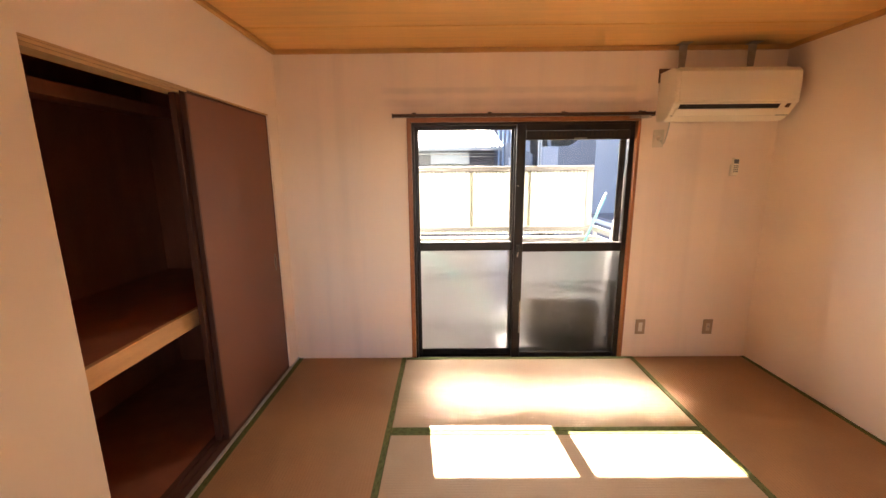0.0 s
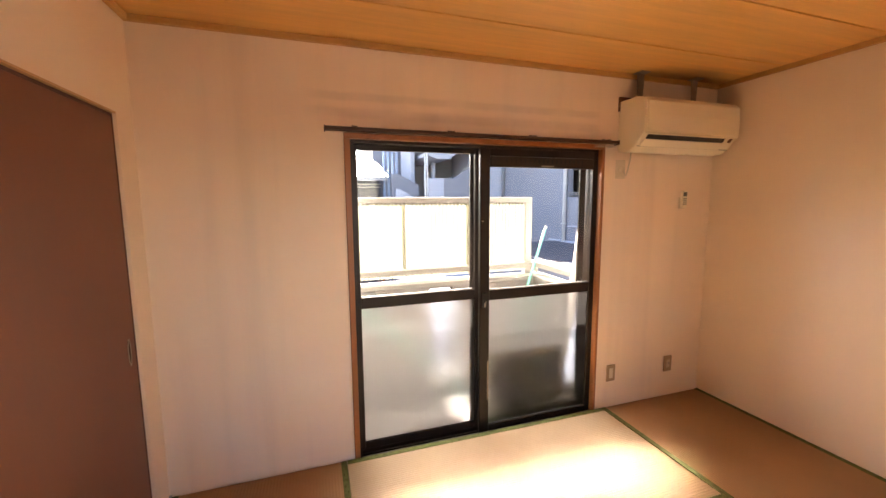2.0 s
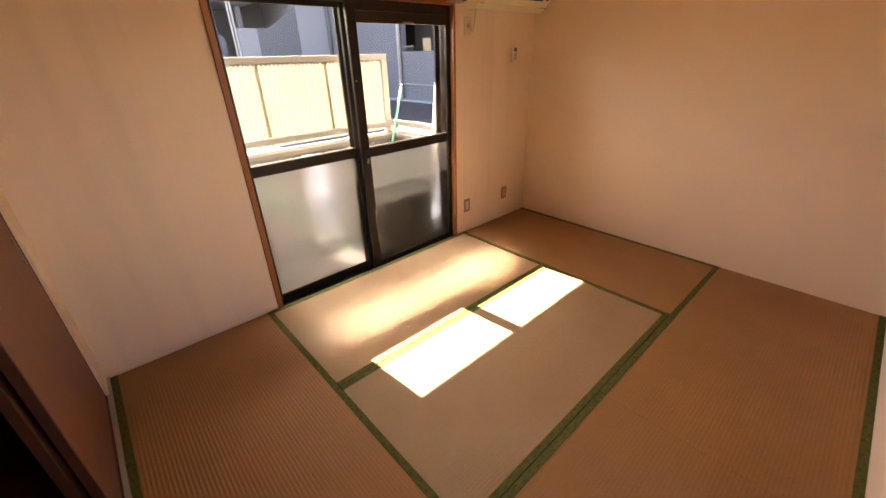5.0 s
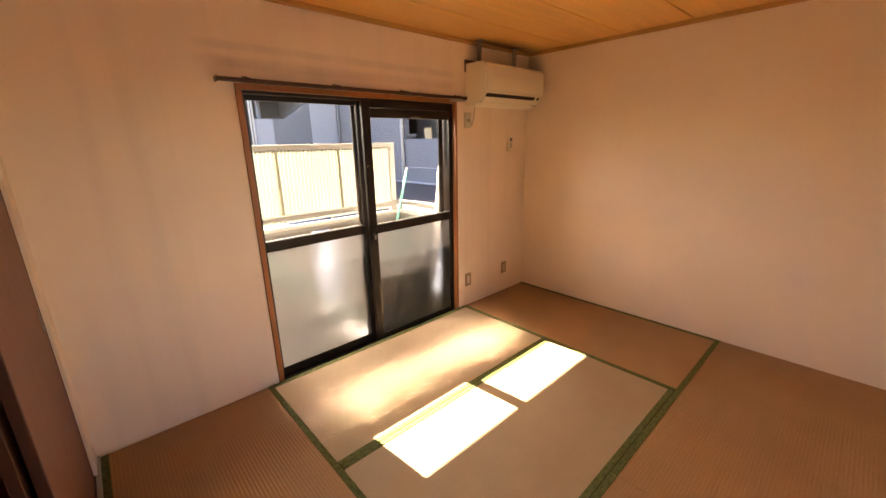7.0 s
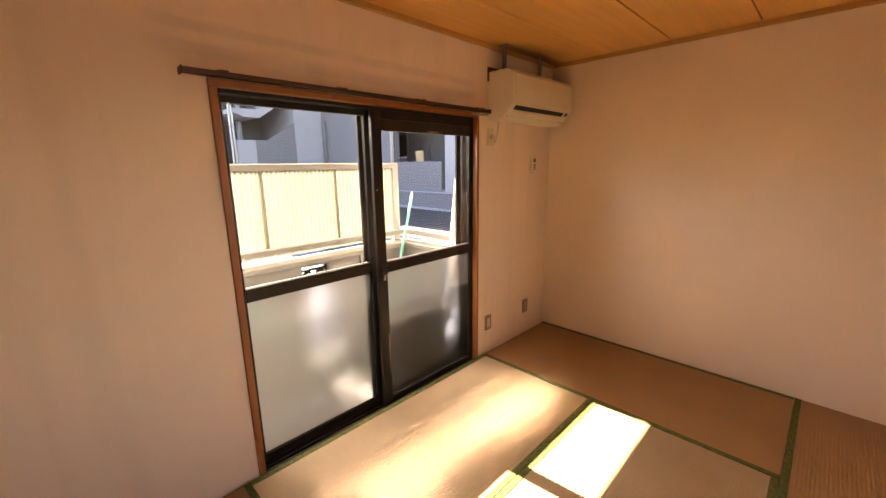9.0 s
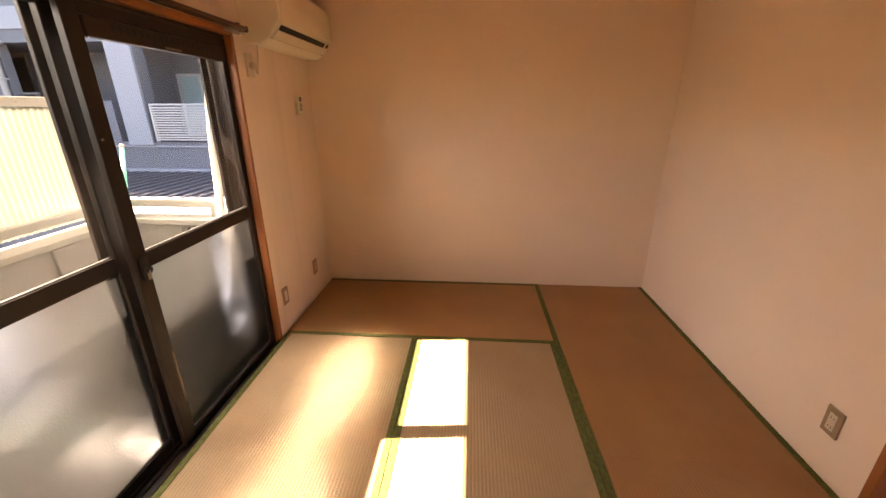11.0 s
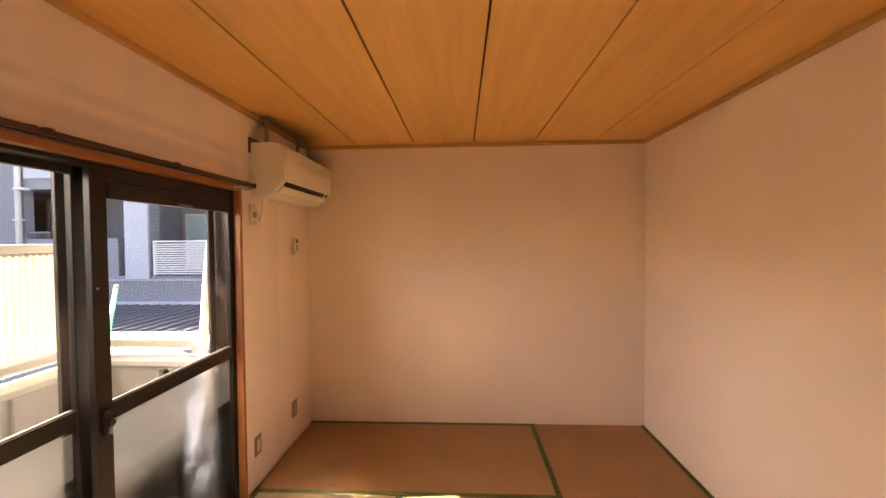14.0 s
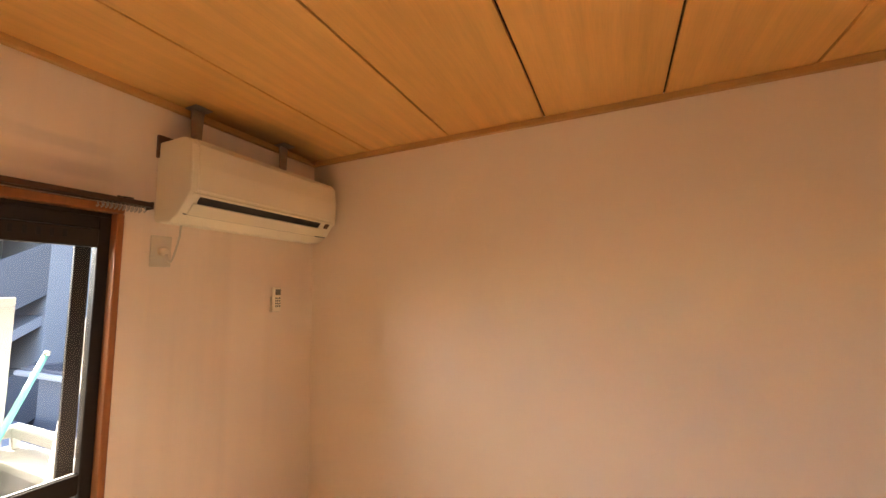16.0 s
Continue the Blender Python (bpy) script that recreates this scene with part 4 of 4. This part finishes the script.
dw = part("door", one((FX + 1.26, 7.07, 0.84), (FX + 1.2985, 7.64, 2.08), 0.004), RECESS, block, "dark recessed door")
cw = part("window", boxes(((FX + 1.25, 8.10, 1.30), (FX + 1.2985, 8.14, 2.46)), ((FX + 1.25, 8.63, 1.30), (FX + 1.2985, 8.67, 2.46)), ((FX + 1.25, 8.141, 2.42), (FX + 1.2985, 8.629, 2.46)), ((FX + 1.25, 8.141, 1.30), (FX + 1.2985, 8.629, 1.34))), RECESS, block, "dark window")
part("pane", one((FX + 1.28, 8.1405, 1.3405), (FX + 1.29, 8.6295, 2.4195), 0), BLACK, cw)
cr = part("corridor_rail", one((FX + 0.04, 6.70, 1.66), (FX + 0.07, 7.14, 1.69), 0.003), RECESS, block)
for k in range(9):
    part("bar", tube([(FX + 0.055, 6.73 + 0.048 * k, 1.5495), (FX + 0.055, 6.73 + 0.048 * k, 1.66)], 0.007, 6), RECESS, cr)
part("lean_board", extrude_profile([(FX + 0.30, 0.835), (FX + 0.33, 0.835), (FX + 0.24, 1.84), (FX + 0.21, 1.84)], 1, 6.22, 6.52), CARD, block, "tan board leaning behind the parapet")
for y, z in ((6.40, 2.4545), (7.06, 2.47)):
    part("corridor_lamp", tube([(FX + 0.45 if y < 6.95 else FX - 0.12, y, z), (FX + 0.45 if y < 6.95 else FX - 0.12, y, z + 0.045)], [0.13, 0.11], 20), SLAT, block, "round white ceiling lamp")
part("downpipe", tube([(FX - 0.07, 7.20, 0.30), (FX - 0.07, 7.20, 9.9)], 0.05, 12), SLAT, block, "white rain downpipe")
for z in (0.8, 1.9, 3.0):
    part("pipe_clip", one((FX - 0.13, 7.14, z), (FX - 0.001, 7.26, z + 0.03), 0.003), SLAT, block)
part("downpipe", tube([(FX - 0.05, 10.95, 1.4), (FX - 0.05, 10.95, 3.0)], 0.035, 10), RECESS, block)
rl = part("balcony_rail", boxes(((FX - 0.02, 1.2, 1.465), (FX + 0.03, 4.60, 1.495)), ((FX - 0.02, 4.56, 0.835), (FX + 0.03, 4.595, 1.464)), ((FX - 0.02, 2.9, 0.835), (FX + 0.03, 2.935, 1.464))), SLAT, block, "white horizontal slat railing")
for k in range(14):
    part("slat", one((FX - 0.045, 1.2, 0.86 + 0.0425 * k), (FX - 0.0205, 4.58, 0.885 + 0.0425 * k), 0.002), SLAT, rl)
bw = part("balcony_window", boxes(((FX + 1.44, 4.02, 0.84), (FX + 1.499, 4.07, 2.1)), ((FX + 1.44, 4.505, 0.84), (FX + 1.499, 4.555, 2.1)), ((FX + 1.44, 4.98, 0.84), (FX + 1.499, 5.03, 2.1)), ((FX + 1.44, 4.071, 2.05), (FX + 1.499, 4.504, 2.1)), ((FX + 1.44, 4.556, 2.05), (FX + 1.499, 4.979, 2.1))), SLAT, block, "white framed balcony window")
for a, b in ((4.071, 4.504), (4.556, 4.979)):
    part("pane", one((FX + 1.465, a, 0.841), (FX + 1.48, b, 2.049), 0), WINDOW_BLUE, bw)

# stair tower at the end of the block
TY = 11.2
tower = thing("stair_tower", "pale concrete stair tower with sloping solid balustrades", "stair tower", (5, 12, GZ))
part("column", one((5.60, TY, GZ), (6.599, 14.0, 10.0), 0.01), STUCCO_PALE, tower)
part("back_wall", one((3.60, 14.0, GZ), (6.599, 14.3, 10.0), 0.01), RECESS, tower)
part("side_wall", one((3.42, 12.6, GZ), (3.599, 14.3, 10.0), 0.01), STUCCO_PALE, tower)
part("landing_wall", one((3.74, TY - 0.02, 1.2), (4.30, TY + 0.10, 2.285), 0.01), STUCCO_PALE, tower)
for dz in (-2.9, 0.0, 2.9, 5.8):
    flight = part("stair_flight", extrude_profile([(4.301, 0.9 + dz), (4.62, 0.9 + dz), (5.598, 1.55 + dz), (5.598, 2.87 + dz), (4.68, 2.30 + dz), (4.301, 2.285 + dz)], 1, TY, TY + 0.12), STUCCO, tower, "sloping solid balustrade")
    part("stair_soffit", extrude_profile([(3.75, 3.10 + dz), (4.1, 2.98 + dz), (4.55, 2.98 + dz), (5.598, 3.7 + dz), (5.598, 3.95 + dz), (4.5, 3.22 + dz), (3.75, 3.22 + dz)], 1, TY + 0.121, 13.99), STUCCO_PALE, flight)
    for k in range(9):
        part("step", one((4.4 + 0.13 * k, TY + 0.14, 1.0 + dz + 0.18 * k), (4.53 + 0.13 * k, 12.5, 1.18 + dz + 0.18 * k), 0), STUCCO, flight)
part("pier", one((4.30, TY + 1.4, GZ), (4.42, TY + 1.6, 10.0), 0.01), STUCCO_PALE, tower)
for x in (3.60, 3.68):
    part("drain", tube([(x, TY - 0.05, GZ), (x, TY - 0.05, 10.0)], 0.028, 10), SLAT, tower, "white drain pipe")
part("rear_block", one((3.60, 14.301, GZ), (9.9, 20.0, 10.0), 0.01), STUCCO, tower)
part("rear_wing", one((2.35, 15.0, GZ), (3.5995, 20.0, 10.0), 0.01), STUCCO, tower)
ramp = thing("lower_stair", "solid grey stair balustrade rising beside the tower", "stair", (3, 12, GZ))
part("balustrade", extrude_profile([(2.55, GZ), (3.57, GZ), (3.57, 2.06), (2.80, 2.47), (2.55, 2.47)], 1, 11.9, 12.05), STUCCO, ramp)
part("balustrade", extrude_profile([(2.62, GZ), (3.52, GZ), (3.52, 1.45), (2.75, 1.92), (2.62, 1.92)], 1, 11.4, 11.55), STUCCO_PALE, ramp)

# seamed roof between balcony and block, its shade put into the dark colour
rf = thing("seamed_roof", "low metal roof with standing seams, painted dark for its shade", "roof", (5.3, 3, GZ))
part("deck", one((4.15, -3.0, 0.22), (6.598, 7.9, 0.285), 0.006), ROOF_METAL, rf)
part("wall", one((4.35, -2.9, GZ), (6.597, 7.8, 0.2195), 0), STUCCO, rf)
for k in range(42):
    y = -0.9 + 0.205 * k
    part("seam", one((4.155, y - 0.012, 0.2855), (6.50, y + 0.012, 0.312), 0.004), ROOF_METAL, rf)
# sunlit edge of the roof, painted as pale pieces between the seams
for k in range(9, 24):
    y = -0.9 + 0.205 * k
    part("sunlit_eave", one((4.155, y + 0.02, 0.2858), (4.40, y + 0.185, 0.300), 0.003), SLAT, rf, "roof edge painted pale for the sun on it")
part("ridge_flashing", one((6.50, -3.0, 0.2855), (6.598, 7.9, 0.345), 0.006), STUCCO_PALE, rf)
part("gutter", tube([(4.10, -3.0, 0.20), (4.10, 7.9, 0.20)], 0.05, 10), SLAT, rf, "white eaves gutter")
low = thing("annex_roof", "flat pale blue-grey roof of a low annex", "roof", (3, 4, GZ))
part("deck", one((1.95, 1.3, -0.62), (4.05, 9.0, -0.55), 0.01), ROOF_BLUE, low)
part("wall", one((2.05, 1.4, GZ), (4.0, 8.9, -0.6205), 0), STUCCO, low)
part("vent_pipe", tube([(3.0, 1.35, -0.5), (3.0, 1.35, 0.42), (3.0, 1.42, 0.46), (3.0, 2.05, 0.46)], 0.035, 10), SLAT, low, "white plastic vent pipe")

# house with a pale corrugated roof
HY0 = 12.0
hs = thing("house", "house with a pale corrugated metal roof and dark upper wall", "house", (0, 14, GZ))
part("wall", one((-6.0, HY0 + 0.5, GZ), (2.2, 19.0, 2.25), 0.01), HOUSE_DARK, hs)
bm = bmesh.new()
n = 8 * 60
vs = [[bm.verts.new((-6.2 + 8.67 * k / n, y, z + 0.018 * math.cos(2 * math.pi * k / 8))) for k in range(n + 1)] for y, z in ((HY0, 2.36), (15.5, 3.42))]
for k in range(n):
    bm.faces.new((vs[0][k], vs[0][k + 1], vs[1][k + 1], vs[1][k])).smooth = True
part("roof", bm, ROOF_WHITE, hs, "pale corrugated metal")
part("fascia", one((-6.2, HY0 + 0.005, 2.24), (2.46, HY0 + 0.04, 2.335), 0.004), ROOF_WHITE, hs)
part("shutter_box", one((-0.23, HY0 + 0.28, 1.74), (1.25, HY0 + 0.499, 2.16), 0.01), ROOF_WHITE, hs, "white shutter box")
w = part("window", one((-0.15, HY0 + 0.44, 0.7), (1.18, HY0 + 0.498, 1.739), 0.004), BLACK, hs)
part("drying_bar", tube([(-2.0, HY0 + 0.15, 2.10), (2.2, HY0 + 0.15, 2.10)], 0.022, 8), STEEL, hs)
part("drying_bar", tube([(0.9, HY0 + 0.10, 2.0), (2.2, HY0 + 0.10, 2.0)], 0.018, 8), STEEL, hs)
far = thing("far_building", "low blue-grey building behind the corrugated roof", "building", (-2, 23, GZ))
part("wall", one((-9.0, 22.0, GZ), (3.3, 26.0, 4.2), 0.01), STUCCO, far)
part("coping", one((-9.05, 21.95, 4.201), (3.35, 26.05, 4.27), 0.01), STUCCO_PALE, far)
lt = thing("steel_mast", "blue-grey steel lattice mast between the houses", "mast", (2.75, 12.2, GZ))
for x in (2.36, 2.52, 2.68, 2.84):
    for y in (12.2, 12.45):
        part("upright", tube([(x, y, GZ), (x, y, 7.0)], 0.021, 6), LATTICE, lt)
for k in range(50):
    z = GZ + 0.2 * k
    part("rung", tube([(2.36, 12.2, z), (2.84, 12.2, z + (0.16 if k % 2 else 0.0))], 0.011, 5), LATTICE, lt)
